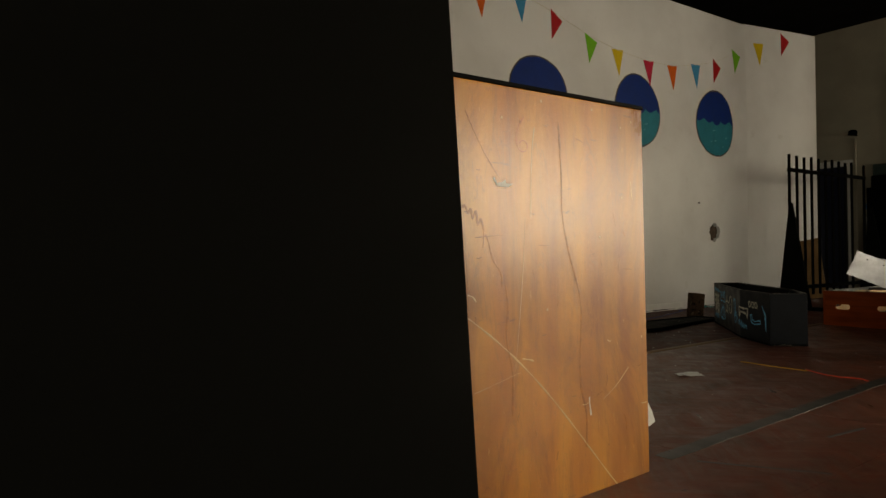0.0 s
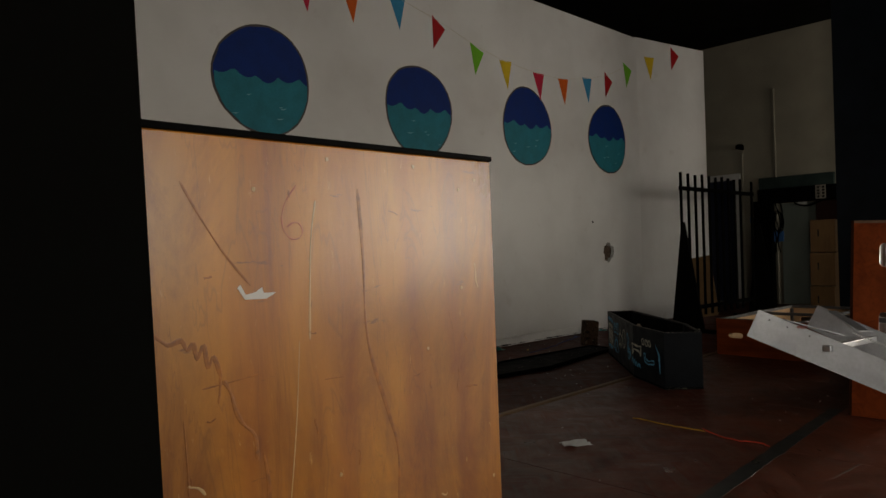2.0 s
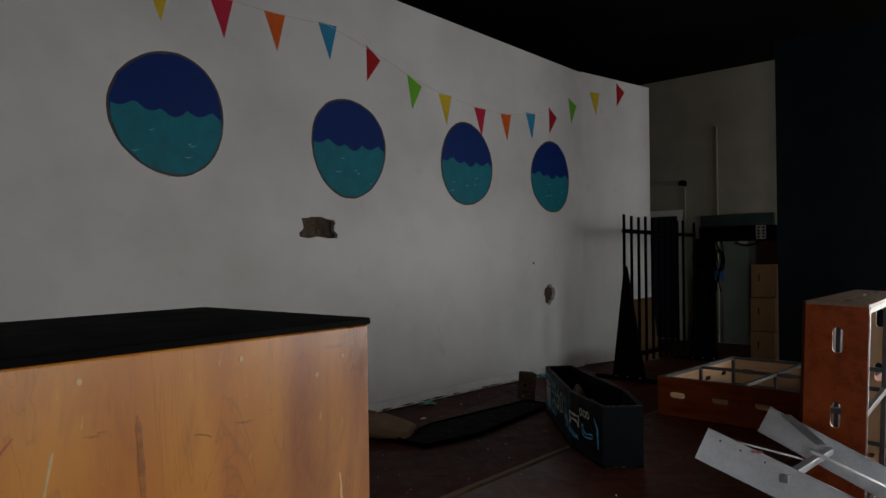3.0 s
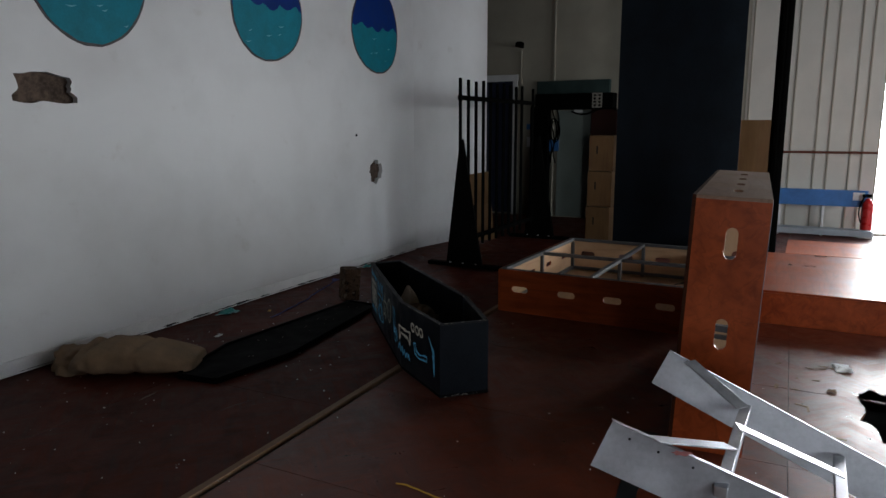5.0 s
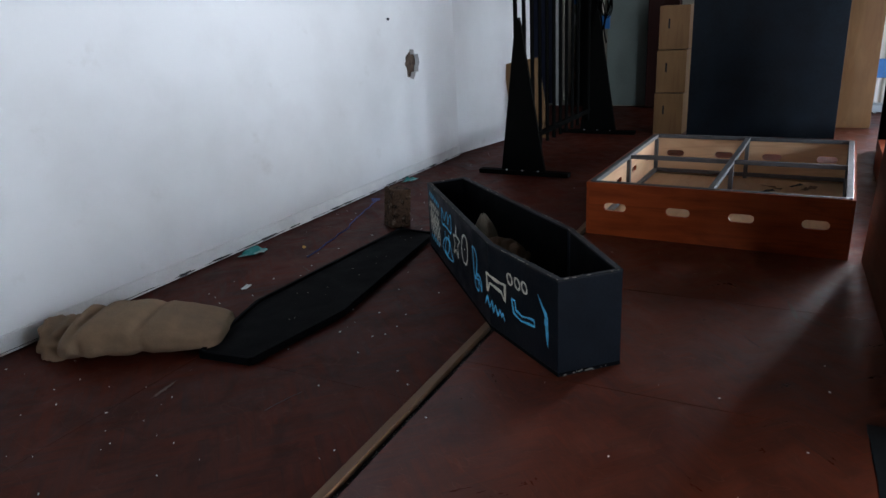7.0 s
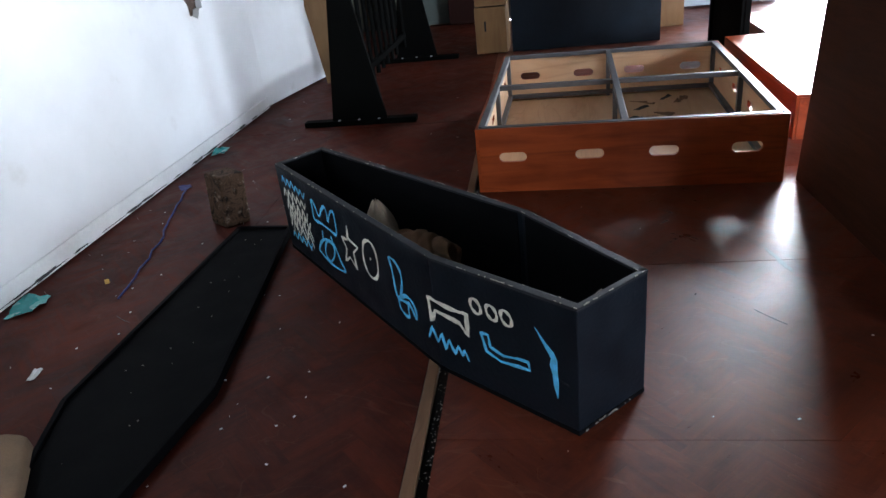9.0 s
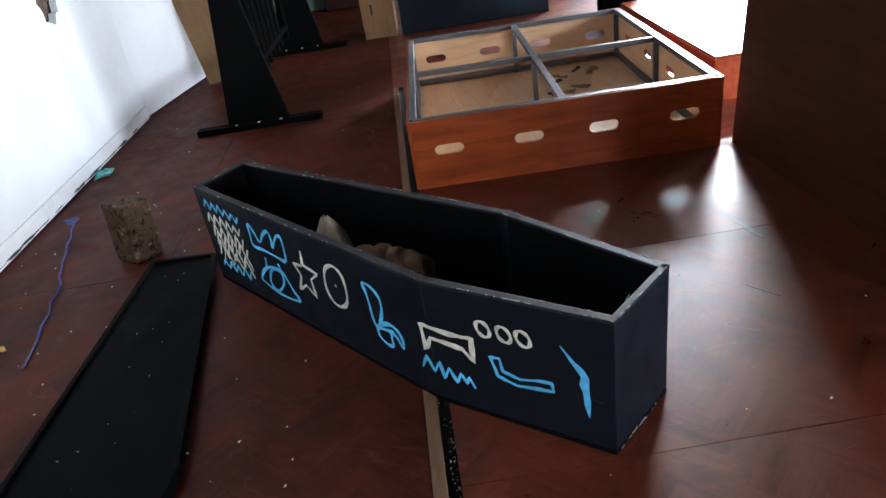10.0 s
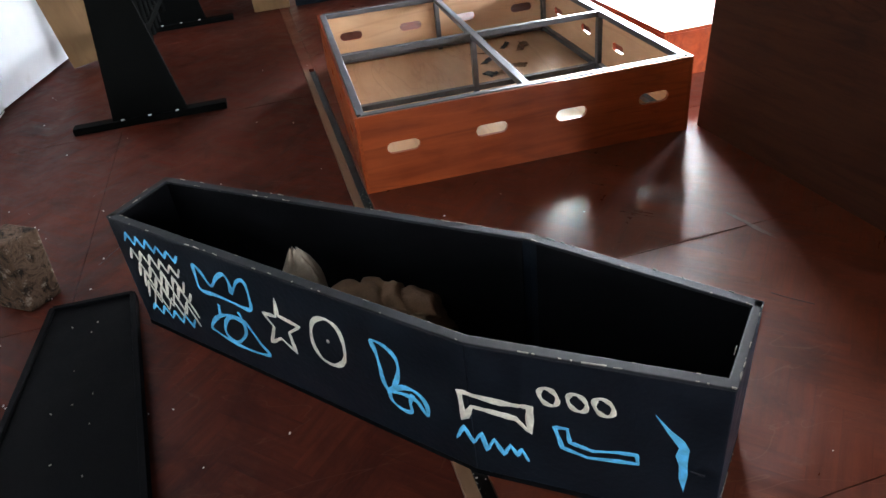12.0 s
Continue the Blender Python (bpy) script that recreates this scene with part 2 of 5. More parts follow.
# same boards: the bright half and the dim wall half put into two colours
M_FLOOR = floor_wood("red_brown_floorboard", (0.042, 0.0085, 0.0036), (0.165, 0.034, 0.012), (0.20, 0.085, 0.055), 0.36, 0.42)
M_FLOOR2 = floor_wood("dull_shaded_floorboard", (0.024, 0.0044, 0.0022), (0.108, 0.0215, 0.0100), (0.12, 0.055, 0.036), 0.5, 0.10)
M_STRIP = wood("worn_floor_strip", (0.12, 0.062, 0.030), (0.25, 0.14, 0.075), (0.06, 0.03, 0.015), (0.6, 6, 3), 0.5)
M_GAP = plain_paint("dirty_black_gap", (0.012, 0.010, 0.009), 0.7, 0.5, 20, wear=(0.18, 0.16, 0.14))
M_STEEL = plain_paint("grey_steel", (0.075, 0.076, 0.08), 0.5, 0.3, 12, metal=0.3)
M_ALU = plain_paint("dull_aluminium", (0.46, 0.48, 0.51), 0.42, 0.2, 8, metal=0.8, wear=(0.2, 0.2, 0.21))
M_BURLAP = plain_paint("brown_sackcloth", (0.23, 0.15, 0.085), 0.9, 0.25, 9, bump=0.6, fine=160)
M_BURLAP2 = plain_paint("pale_sackcloth", (0.40, 0.32, 0.23), 0.9, 0.25, 9, bump=0.6, fine=160)
# bundle cloth darkened to carry the shadow of the coffin walls
M_BUNDLE = plain_paint("shaded_brown_sackcloth", (0.15, 0.088, 0.05), 0.9, 0.3, 9, bump=0.6, fine=160, spec=0.1)
M_NAVY = plain_paint("navy_mural_paint", (0.003, 0.026, 0.160), 0.6, 0.2, 5, spec=0.15)
M_TEAL = plain_paint("teal_mural_paint", (0.012, 0.180, 0.235), 0.6, 0.2, 5, spec=0.15)
M_OUT = plain_paint("dark_mural_outline", (0.06, 0.05, 0.05), 0.7, 0.4, 14)
M_SCRATCH = plain_paint("pale_blue_brush_mark", (0.14, 0.36, 0.42), 0.6, 0.2, 12)
M_BLUEP = plain_paint("blue_chalk_paint", (0.10, 0.44, 0.72), 0.7, 0.3, 40)
M_CREAMP = plain_paint("cream_chalk_paint", (0.60, 0.57, 0.46), 0.75, 0.3, 40)
M_PAPER = plain_paint("white_paper", (0.72, 0.72, 0.70), 0.6, 0.1, 9)
M_YELLOW = plain_paint("yellow_cord", (0.62, 0.36, 0.05), 0.7, 0.2, 20)
M_ORANGE = plain_paint("red_cord", (0.6, 0.06, 0.03), 0.7, 0.2, 20)
M_PINK = plain_paint("faded_red_smear", (0.34, 0.13, 0.12), 0.7, 0.3, 30)
M_BLUE = plain_paint("blue_paint", (0.045, 0.17, 0.44), 0.5, 0.3, 4, wear=(0.35, 0.45, 0.6))
M_BLUECORD = plain_paint("blue_ribbon", (0.012, 0.022, 0.16), 0.5, 0.2, 20)
M_EXT = plain_paint("red_extinguisher_paint", (0.5, 0.02, 0.02), 0.3, 0.1, 6)
M_BROWN = plain_paint("brown_rail_paint", (0.12, 0.035, 0.02), 0.5, 0.2, 6)
M_PLASTER = plain_paint("broken_plaster", (0.09, 0.065, 0.05), 0.95, 0.6, 18, bump=0.9, wear=(0.3, 0.24, 0.2), spec=0.1)
M_GREEN = plain_paint("pale_green_door_paint", (0.20, 0.235, 0.21), 0.6, 0.14, 2, spec=0.2)
M_BEAM = plain_paint("dark_green_beam_paint", (0.035, 0.055, 0.050), 0.8, 0.3, 3, spec=0.1)
M_DARKDOOR = plain_paint("dark_blue_door_paint", (0.015, 0.02, 0.045), 0.5, 0.3, 3)
def mottled(name, dark, mid, pale, scale):
    """A crumbly body: dark and middle tones in clots with pale flakes."""
    m, nt, b = node_material(name, 0.85, 0, 0.1)
    n = noise_of(nt, scale, 7.0, 0.7, distort=0.8)
    col = ramp_of(nt, n, [(0.36, dark), (0.5, mid), (0.62, dark)])
    col = mixed(nt, ramp_of(nt, noise_of(nt, scale * 1.8, 8.0, 0.7), [(0.58, (0, 0, 0)), (0.68, (0.9, 0.9, 0.9))]), col, pale)
    nt.links.new(col, b.inputs["Base Color"])
    relief(nt, b, n, 0.9, 0.012)
    return m


M_BLOCK = mottled("mottled_brown_block", (0.010, 0.006, 0.004), (0.085, 0.050, 0.030), (0.23, 0.19, 0.15), 11.0)
M_CHIP = plain_paint("bare_wood_chip", (0.26, 0.24, 0.20), 0.8, 0.4, 30, spec=0.1)
M_TEALBIT = plain_paint("teal_glassy_plastic", (0.05, 0.35, 0.33), 0.25, 0.2, 9)
M_LEAF = plain_paint("dry_leaf", (0.15, 0.08, 0.035), 0.8, 0.4, 30)
FLAGS = {k: plain_paint(k + "_flag_paint", c, 0.65, 0.12, 12, spec=0.15) for k, c in {
    "yellow": (0.62, 0.44, 0.03), "crimson": (0.52, 0.025, 0.06), "orange": (0.66, 0.12, 0.02),
    "blue": (0.03, 0.25, 0.44), "red": (0.40, 0.015, 0.02), "green": (0.13, 0.42, 0.03)}.items()}


# building helpers
def part(name, bm, mat, parent=None, label="", m=None, smooth=False):
    bmesh.ops.recalc_face_normals(bm, faces=bm.faces)
    me = bpy.data.meshes.new(name)
    bm.to_mesh(me)
    bm.free()
    me.materials.append(mat)
    if smooth:
        for p in me.polygons:
            p.use_smooth = True
    ob = new(name, me)
    if parent is not None:
        ob.parent = parent
    if m is not None:
        ob.matrix_basis = m
    return tagged(ob, label)


def under(ob, owner):
    """Makes a part the sub-part of another part of the same thing, where it stands."""
    ob.parent = owner
    ob.matrix_basis = owner.matrix_basis.inverted() @ ob.matrix_basis
    return ob


def thing(name, m, label, category, group="", kind=""):
    ob = new(name)
    ob.empty_display_size = 0.1
    ob.matrix_basis = m
    return tagged(ob, label, category, group, kind)


def add_box(bm, size, m=Matrix(), bevel=0.0):
    """A box of that size round the origin of m, with edges rounded off."""
    g = bmesh.ops.create_cube(bm, size=1.0, matrix=m @ Matrix.Diagonal((*size, 1)))
    if bevel:
        es = list({e for v in g["verts"] for e in v.link_edges})
        bmesh.ops.bevel(bm, geom=es, offset=bevel, segments=2, affect="EDGES", profile=0.5)
    return bm


def box(size, centre=(0, 0, 0), bevel=0.004, rot=(0, 0, 0)):
    return add_box(bmesh.new(), size, pose(*centre, *rot), bevel)


def bar_between(bm, a, b, w, h, bevel=0.002, roll=0.0):
    """A rectangular bar from a to b."""
    a, b = Vector(a), Vector(b)
    d = b - a
    m = Matrix.Translation((a + b) / 2) @ d.to_track_quat("Z", "Y").to_matrix().to_4x4() @ pose(0, 0, 0, 0, 0, roll)
    return add_box(bm, (w, h, d.length), m, bevel)


def rod(bm, a, b, r, seg=8):
    a, b = Vector(a), Vector(b)
    d = b - a
    m = Matrix.Translation((a + b) / 2) @ d.to_track_quat("Z", "Y").to_matrix().to_4x4()
    bmesh.ops.create_cone(bm, cap_ends=True, segments=seg, radius1=r, radius2=r, depth=d.length, matrix=m)
    return bm


def plate(outline, holes=(), thick=0.02, bevel=0.0):
    """A sheet in the xy plane with real holes through it, from z 0 to thick."""
    bm = bmesh.new()
    edges = []
    for loop in (outline, *holes):
        vs = [bm.verts.new((x, y, 0)) for x, y in loop]
        edges += [bm.edges.new((vs[i], vs[(i + 1) % len(vs)])) for i in range(len(vs))]
    bmesh.ops.triangle_fill(bm, use_beauty=True, use_dissolve=False, edges=edges)
    g = bmesh.ops.extrude_face_region(bm, geom=list(bm.faces))
    bmesh.ops.translate(bm, verts=[v for v in g["geom"] if isinstance(v, bmesh.types.BMVert)], vec=(0, 0, thick))
    return bm


def rect(x0, y0, x1, y1):
    return [(x0, y0), (x1, y0), (x1, y1), (x0, y1)]


def stadium(cx, cy, length, width, upright=False, n=6):
    r, h = width / 2, length / 2 - width / 2
    pts = [(h + r * math.cos(a), r * math.sin(a)) for a in (math.pi * (i / n - 0.5) for i in range(n + 1))]
    pts += [(-x, -y) for x, y in pts]
    return [(cx - y, cy + x) if upright else (cx + x, cy + y) for x, y in pts]


def ragged(cx, cy, rx, ry, n=18, seed=1, rough=0.3, square=False):
    rnd = random.Random(seed)
    out = []
    for i in range(n):
        a = 2 * math.pi * i / n
        c, s = math.cos(a), math.sin(a)
        if square:
            k = 1 / max(abs(c), abs(s))
            c, s = c * k, s * k
        f = 1 + rough * (rnd.random() - 0.6)
        out.append((cx + rx * c * f, cy + ry * s * f))
    return out


def tube(name, pts, r, mat, parent=None, label="", res=2, m=None, cyclic=False):
    cu = bpy.data.curves.new(name, "CURVE")
    cu.dimensions, cu.bevel_depth, cu.bevel_resolution = "3D", r, res
    sp = cu.splines.new("POLY")
    sp.points.add(len(pts) - 1)
    for p, c in zip(sp.points, pts):
        p.co = (*c, 1)
    sp.use_cyclic_u = cyclic
    tmp = bpy.data.objects.new(name, cu)
    me = bpy.data.meshes.new_from_object(tmp)
    bpy.data.objects.remove(tmp)
    me.materials.clear()
    me.materials.append(mat)
    ob = new(name, me)
    if parent is not None:
        ob.parent = parent
    if m is not None:
        ob.matrix_basis = m
    return tagged(ob, label)


def brush_line(pts, cyclic, sharp):
    """Points drawn through by hand: rounded by a spline, or straight between corners."""
    pts = [Vector(p) for p in pts]
    n, out = len(pts), []
    for i in range(n if cyclic else n - 1):
        p0, p1, p2, p3 = (pts[(i + k) % n] if cyclic else pts[min(max(i + k, 0), n - 1)] for k in (-1, 0, 1, 2))
        for u in (k / 5 for k in range(5)):
            if sharp:
                out.append(p1.lerp(p2, u))
            else:
                out.append(0.5 * (2 * p1 + (p2 - p0) * u + (2 * p0 - 5 * p1 + 4 * p2 - p3) * u * u + (3 * p1 - p0 - 3 * p2 + p3) * u ** 3))
    return out if cyclic else out + [pts[-1]]


def brush_ribbon(pts, r, rn, cyclic=False, sharp=False, proud=0.0014):
    """A flat stroke in the xy plane, r half its width, thicker and thinner as the brush went."""
    line = brush_line(pts, cyclic, sharp)
    n, bm_, rows_ = len(line), bmesh.new(), []
    phase = rn.uniform(0, 6)
    for i, p in enumerate(line):
        a, b = (line[i - 1], line[(i + 1) % n]) if cyclic else (line[max(i - 1, 0)], line[min(i + 1, n - 1)])
        d = (b - a).normalized() if (b - a).length > 1e-6 else Vector((1, 0))
        side_ = Vector((-d.y, d.x))
        w = r * (1 + 0.28 * math.sin(i * 0.55 + phase) + rn.uniform(-0.16, 0.16))
        if not cyclic and i in (0, n - 1):
            w *= 0.5
        rows_.append([bm_.verts.new((*(p + side_ * w * k), h)) for k, h in ((1, proud * 0.3), (0.6, proud), (-0.6, proud), (-1, proud * 0.3))])
    for i in range(n if cyclic else n - 1):
        ra, rb = rows_[i], rows_[(i + 1) % n]
        for k in range(3):
            bm_.faces.new((ra[k], ra[k + 1], rb[k + 1], rb[k]))
    return bm_


def upright_plane(a, b, z=0.0):
    """A frame whose x runs along the ground from a to b, y upwards, and z out of the face to the right of a to b."""
    d = (Vector(b) - Vector(a)).normalized()
    m = Matrix(((d.x, 0, d.y, a[0]), (d.y, 0, -d.x, a[1]), (0, 1, 0, z), (0, 0, 0, 1)))
    return m


# the setting: outer walls, ceiling, white set wall
X0, X1, Y0, Y1, TOP = -3.0, 15.6, -4.5, 8.0, 5.3
WALL_Y, BEND, WALL_TOP = 5.462, 11.33, 4.48

ceiling = part("ceiling", box((X1 - X0 + 0.6, Y1 - Y0 + 0.4, 0.2), ((X0 + X1) / 2, (Y0 + Y1) / 2, TOP + 0.1), 0), M_CEIL)
tagged(ceiling, "black painted ceiling high above the stage", "ceiling", kind="structure")

# south, north and west walls are unseen, coloured dark to bounce little light
south = part("wall_south", plate(rect(0, 0, X1 - X0, TOP), [rect(wx - half - X0, SILL, wx + half - X0, HEAD) for wx, half, _ in WINDOWS], 0.2), M_BROWN, m=upright_plane((X0, Y0), (X1, Y0)))
tagged(south, "unseen dark brown wall with a row of added windows", "wall", kind="structure")
north = part("wall_north", box((X1 - X0, 0.2, TOP), ((X0 + X1) / 2, Y1 + 0.1, TOP / 2), 0), M_BLACK)
tagged(north, "unseen stage wall, kept black to limit bounced light", "wall", kind="structure")
west = part("wall_west", plate(rect(0, 0, Y1 - Y0, TOP), [rect(1.1, 0.5, 2.7, 2.7)], 0.2), M_BLACK, m=upright_plane((X0, Y1), (X0, Y0)) @ Matrix(((-1, 0, 0, Y1 - Y0), (0, 1, 0, 0), (0, 0, 1, 0), (0, 0, 0, 1))))
tagged(west, "unseen stage wall, kept black to limit bounced light", "wall", kind="structure")
east = part("wall_east", plate(rect(0, 0, Y1 - Y0, TOP), [rect(1.65, 0.02, 4.35, 3.3), rect(10.28, 0.02, 10.85, 2.5)], 0.2), M_CREAM, m=upright_plane((X1, Y0), (X1, Y1)))
tagged(east, "cream panelled wall with a bright open doorway", "wall", kind="structure")


# frame for each unseen window added on the south wall
def window(wx, half):
    w = thing("window", pose(wx, Y0 - 0.1, 0), "unseen white framed window added to let in daylight", "window", "windows along the wall", "structure")
    mid, tall = (SILL + HEAD) / 2, HEAD - SILL
    for size, c in (((2 * half, 0.07, 0.07), (0, 0, SILL + 0.035)), ((2 * half, 0.07, 0.07), (0, 0, HEAD - 0.035)), ((0.07, 0.07, tall - 0.14), (0.035 - half, 0, mid)),
                    ((0.07, 0.07, tall - 0.14), (half - 0.035, 0, mid)), ((0.05, 0.06, tall - 0.14), (0, 0, mid))):
        part("window_frame", box(size, c, 0.004), M_WHITE, w)
    return w


for wx, half, _ in WINDOWS:
    window(wx, half)

# white set wall with the two broken holes
HOLE_A, HOLE_B = (6.30, 1.935), (10.37, 1.13)
hole_a = ragged(HOLE_A[0] - X0, HOLE_A[1], 0.215, 0.10, 26, 4, 0.28, True)
hole_b = ragged(HOLE_B[0] - X0, HOLE_B[1], 0.14, 0.15, 22, 23, 0.42)
set_wall = part("wall_set", plate([(0, 0.02), (BEND - X0, 0.02), (BEND - X0, WALL_TOP), (0, WALL_TOP)], [hole_a, hole_b], 0.05), M_WALL, m=upright_plane((X0, WALL_Y + 0.05), (BEND, WALL_Y + 0.05)))
tagged(set_wall, "white painted set wall with scuffs and two broken holes", "wall", kind="structure")
wing = part("wall_wing", box((1.675, 0.05, WALL_TOP), (0.8375, 0, WALL_TOP / 2 + 0.02), 0.003), M_WALL, m=pose(BEND - 0.01, WALL_Y + 0.026, 0, 0, 0, -11.2))
tagged(wing, "white painted end of the set wall, set at an angle", "wall", kind="structure")
for (hx, hz), sx, sz in ((HOLE_A, 0.55, 0.32), (HOLE_B, 0.42, 0.40)):
    part("hole_backing", box((sx, 0.02, sz), (hx, WALL_Y + 0.075, hz), 0.003), M_PLASTER, set_wall).matrix_parent_inverse = set_wall.matrix_basis.inverted()
skirt = part("baseboard", box((BEND - 5.0, 0.012, 0.105), ((BEND + 5.0) / 2, WALL_Y - 0.007, 0.0605), 0.003), M_WHITE)
tagged(skirt, "chipped white skirting strip along the set wall", "baseboard", kind="structure")


def mural(cx, cz):
    """A round porthole painted on the wall: dark outline, navy sky, teal sea with a wavy edge and pale brush marks."""
    rnd = random.Random(int(cx * 10))
    t = thing("porthole_painting", upright_plane((cx, WALL_Y), (cx + 1, WALL_Y), cz), "round navy and teal sea view painted on the white wall", "painting", "painted portholes")
    wob = [0.492 + 0.012 * math.sin(3 * a + cx) + 0.006 * rnd.random() for a in (2 * math.pi * i / 48 for i in range(48))]
    ring = [(w * math.cos(2 * math.pi * i / 48), w * math.sin(2 * math.pi * i / 48) * 1.03) for i, w in enumerate(wob)]
    part("outline", plate(ring, (), 0.002), M_OUT, t, "dark smudged outline")
    inner = [(x * (0.95 + 0.02 * rnd.random()), y * (0.95 + 0.02 * rnd.random())) for x, y in ring]
    part("sky", plate(inner, (), 0.004), M_NAVY, t, "navy blue upper half")
    low = [p for p in inner if p[1] < -0.02]
    low.sort(key=lambda p: math.atan2(p[1], p[0]))
    wave = []
    x0, x1 = low[-1][0], low[0][0]
    for i in range(25):
        u = i / 24
        wave.append((x1 + (x0 - x1) * u, 0.075 - 0.06 * abs(math.sin(u * math.pi * 4.2 + 0.6)) ** 0.8 - 0.02 + 0.02 * math.sin(u * 9)))
    seq = low + sorted(wave, key=lambda p: p[0])[:: 1 if low[-1][0] < 0 else -1]
    part("sea", plate(seq, (), 0.006), M_TEAL, t, "teal lower half with a wavy edge")
    for k in range(5):
        bx, by, bl = rnd.uniform(-0.3, 0.3), rnd.uniform(-0.36, -0.1), rnd.uniform(0.02, 0.05)
        part("brush_mark", plate([(bx - bl, by), (bx, by - 0.008), (bx + bl, by + 0.012), (bx, by + 0.003)], (), 0.0075), M_SCRATCH, t)


for cx, cz in ((10.44, 2.80), (8.575, 2.79), (6.70, 2.765), (4.785, 2.815), (3.02, 2.82)):
    mural(cx, cz)


PENNANTS = {"red": [(-0.075, 0.04), (0.125, -0.085), (-0.065, -0.335)], "green": [(-0.115, 0.03), (0.12, -0.06), (-0.035, -0.345)]}


def flag(x, z, colour, m=None):
    shape = PENNANTS.get(colour, [(-0.115, 0.0), (0.115, 0.012), (0.03, -0.345)])
    t = part("pennant", plate(shape, (), 0.003), FLAGS[colour], m=m or upright_plane((x, WALL_Y - 0.001), (x + 1, WALL_Y - 0.001), z))
    tagged(t, colour + " triangular pennant painted on the white wall", "pennant", "bunting on the wall")


FLAG_ROW = [(4.675, 3.90, "yellow"), (5.243, 3.90, "crimson"), (5.79, 3.91, "orange"), (6.41, 3.963, "blue"), (7.0, 3.84, "red"), (7.648, 3.66, "green"),
            (8.17, 3.57, "yellow"), (8.83, 3.52, "crimson"), (9.37, 3.53, "orange"), (9.945, 3.63, "blue"), (10.48, 3.76, "red"), (11.04, 4.0, "green")]
for fx, fz, fc in FLAG_ROW:
    flag(fx, fz, fc)
WING_M = pose(BEND - 0.01, WALL_Y + 0.026, 0, 0, 0, -11.2)
for u, fz, fc in ((0.30, 4.21, "yellow"), (0.90, 4.41, "red")):
    flag(0, 0, fc, WING_M @ upright_plane((u, -0.026), (u + 1, -0.026), fz))
pts = []
for i in range(len(FLAG_ROW) - 1):
    (xa, za, _), (xb, zb, _) = FLAG_ROW[i], FLAG_ROW[i + 1]
    pts += [(xa + (xb - xa) * k / 3, WALL_Y - 0.003, za + (zb - za) * k / 3) for k in range(3)]
tagged(tube("bunting_cord", pts, 0.0025, M_CREAMP, res=1), "thin pale cord that joins the painted pennants", "cord")

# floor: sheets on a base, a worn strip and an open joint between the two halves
# added glowing sheet stands in for the bright outdoors and feeds the floor glare
glow, glow_nt, glow_b = node_material("glowing_backdrop_sheet", 1.0)
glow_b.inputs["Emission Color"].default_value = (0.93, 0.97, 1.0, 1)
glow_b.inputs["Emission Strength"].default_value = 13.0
tagged(part("backdrop", box((0.1, 13, 12), (24, -2.2, 5.6), 0), glow), "glowing sheet added for the bright distance beyond the doorway", "backdrop", kind="structure")
base = part("ground", box((60, 60, 0.2), (6, 2, -0.42), 0), plain_paint("outdoor_concrete", (0.42, 0.41, 0.39), 0.8, 0.2, 0.6))
tagged(base, "pale concrete ground outside the doorway", "ground", kind="structure")
sub = part("floor", box((X1 - X0, Y1 - Y0, 0.06), ((X0 + X1) / 2, (Y0 + Y1) / 2, -0.25), 0), M_GAP)
tagged(sub, "dark red-brown boarded stage floor, scuffed and dusty", "floor", kind="structure")
FLOOR_M = pose(6.84, 3.205, 0, 0, 0, 1.2)


def floor_sheet(x0, y0, x1, y1, mat, holes=()):
    g = 0.0016
    ob = part("floor_sheet", plate(rect(x0 + g, y0 + g, x1 - g, y1 - g), holes, 0.022), mat, sub, m=FLOOR_M @ Matrix.Translation((0, 0, -0.022)))
    return ob


for i in range(-9, 8):
    for j, (ya, yb) in enumerate(((-2.44, -0.042), (-4.88, -2.44), (-8.0, -4.88))):
        hole = [ragged(0.98, -2.94, 0.42, 0.13, 22, 3, 0.5)] if (i, j) == (0, 1) else ()
        floor_sheet(i * 1.14, ya, i * 1.14 + 1.14, yb, M_FLOOR, hole)
# sheets towards the set wall take the copy darkened for weaker light
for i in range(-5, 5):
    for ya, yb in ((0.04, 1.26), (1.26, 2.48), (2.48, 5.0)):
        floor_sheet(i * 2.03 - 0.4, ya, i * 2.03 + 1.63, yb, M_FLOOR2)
floor_sheet(4.225, -0.042, 8.6, 0.04, M_FLOOR)
part("floor_strip", box((14.12, 0.042, 0.03), (-2.84, 0.019, -0.012), 0.003), M_STRIP, sub, "worn pale wooden strip", FLOOR_M)
rnd = random.Random(5)
bm = bmesh.new()
for i in range(520):
    add_box(bm, (rnd.uniform(0.0012, 0.006), rnd.uniform(0.0012, 0.0035), rnd.uniform(0.001, 0.003)), pose(rnd.uniform(-3, 2.2), rnd.choice((-0.036, -0.033, -0.004, -0.02)) + rnd.gauss(0, 0.004), -0.002, rnd.uniform(0, 30), 0, rnd.uniform(0, 180)))
tagged(part("joint_grit", bm, M_CHIP, sub, "pale grit along the open joint", FLOOR_M), kind="stuff")

def oval_ring(cx, cz, rx, rz, n=12):
    return [(cx + rx * math.cos(2 * math.pi * i / n), cz + rz * math.sin(2 * math.pi * i / n)) for i in range(n)]


# tall black flat and the plywood box beside it
flat = thing("black_flat", pose(2.08, 0.981, 0, -3.7, -0.2, 4.0), "tall matt black stage flat standing on the floor", "stage flat")
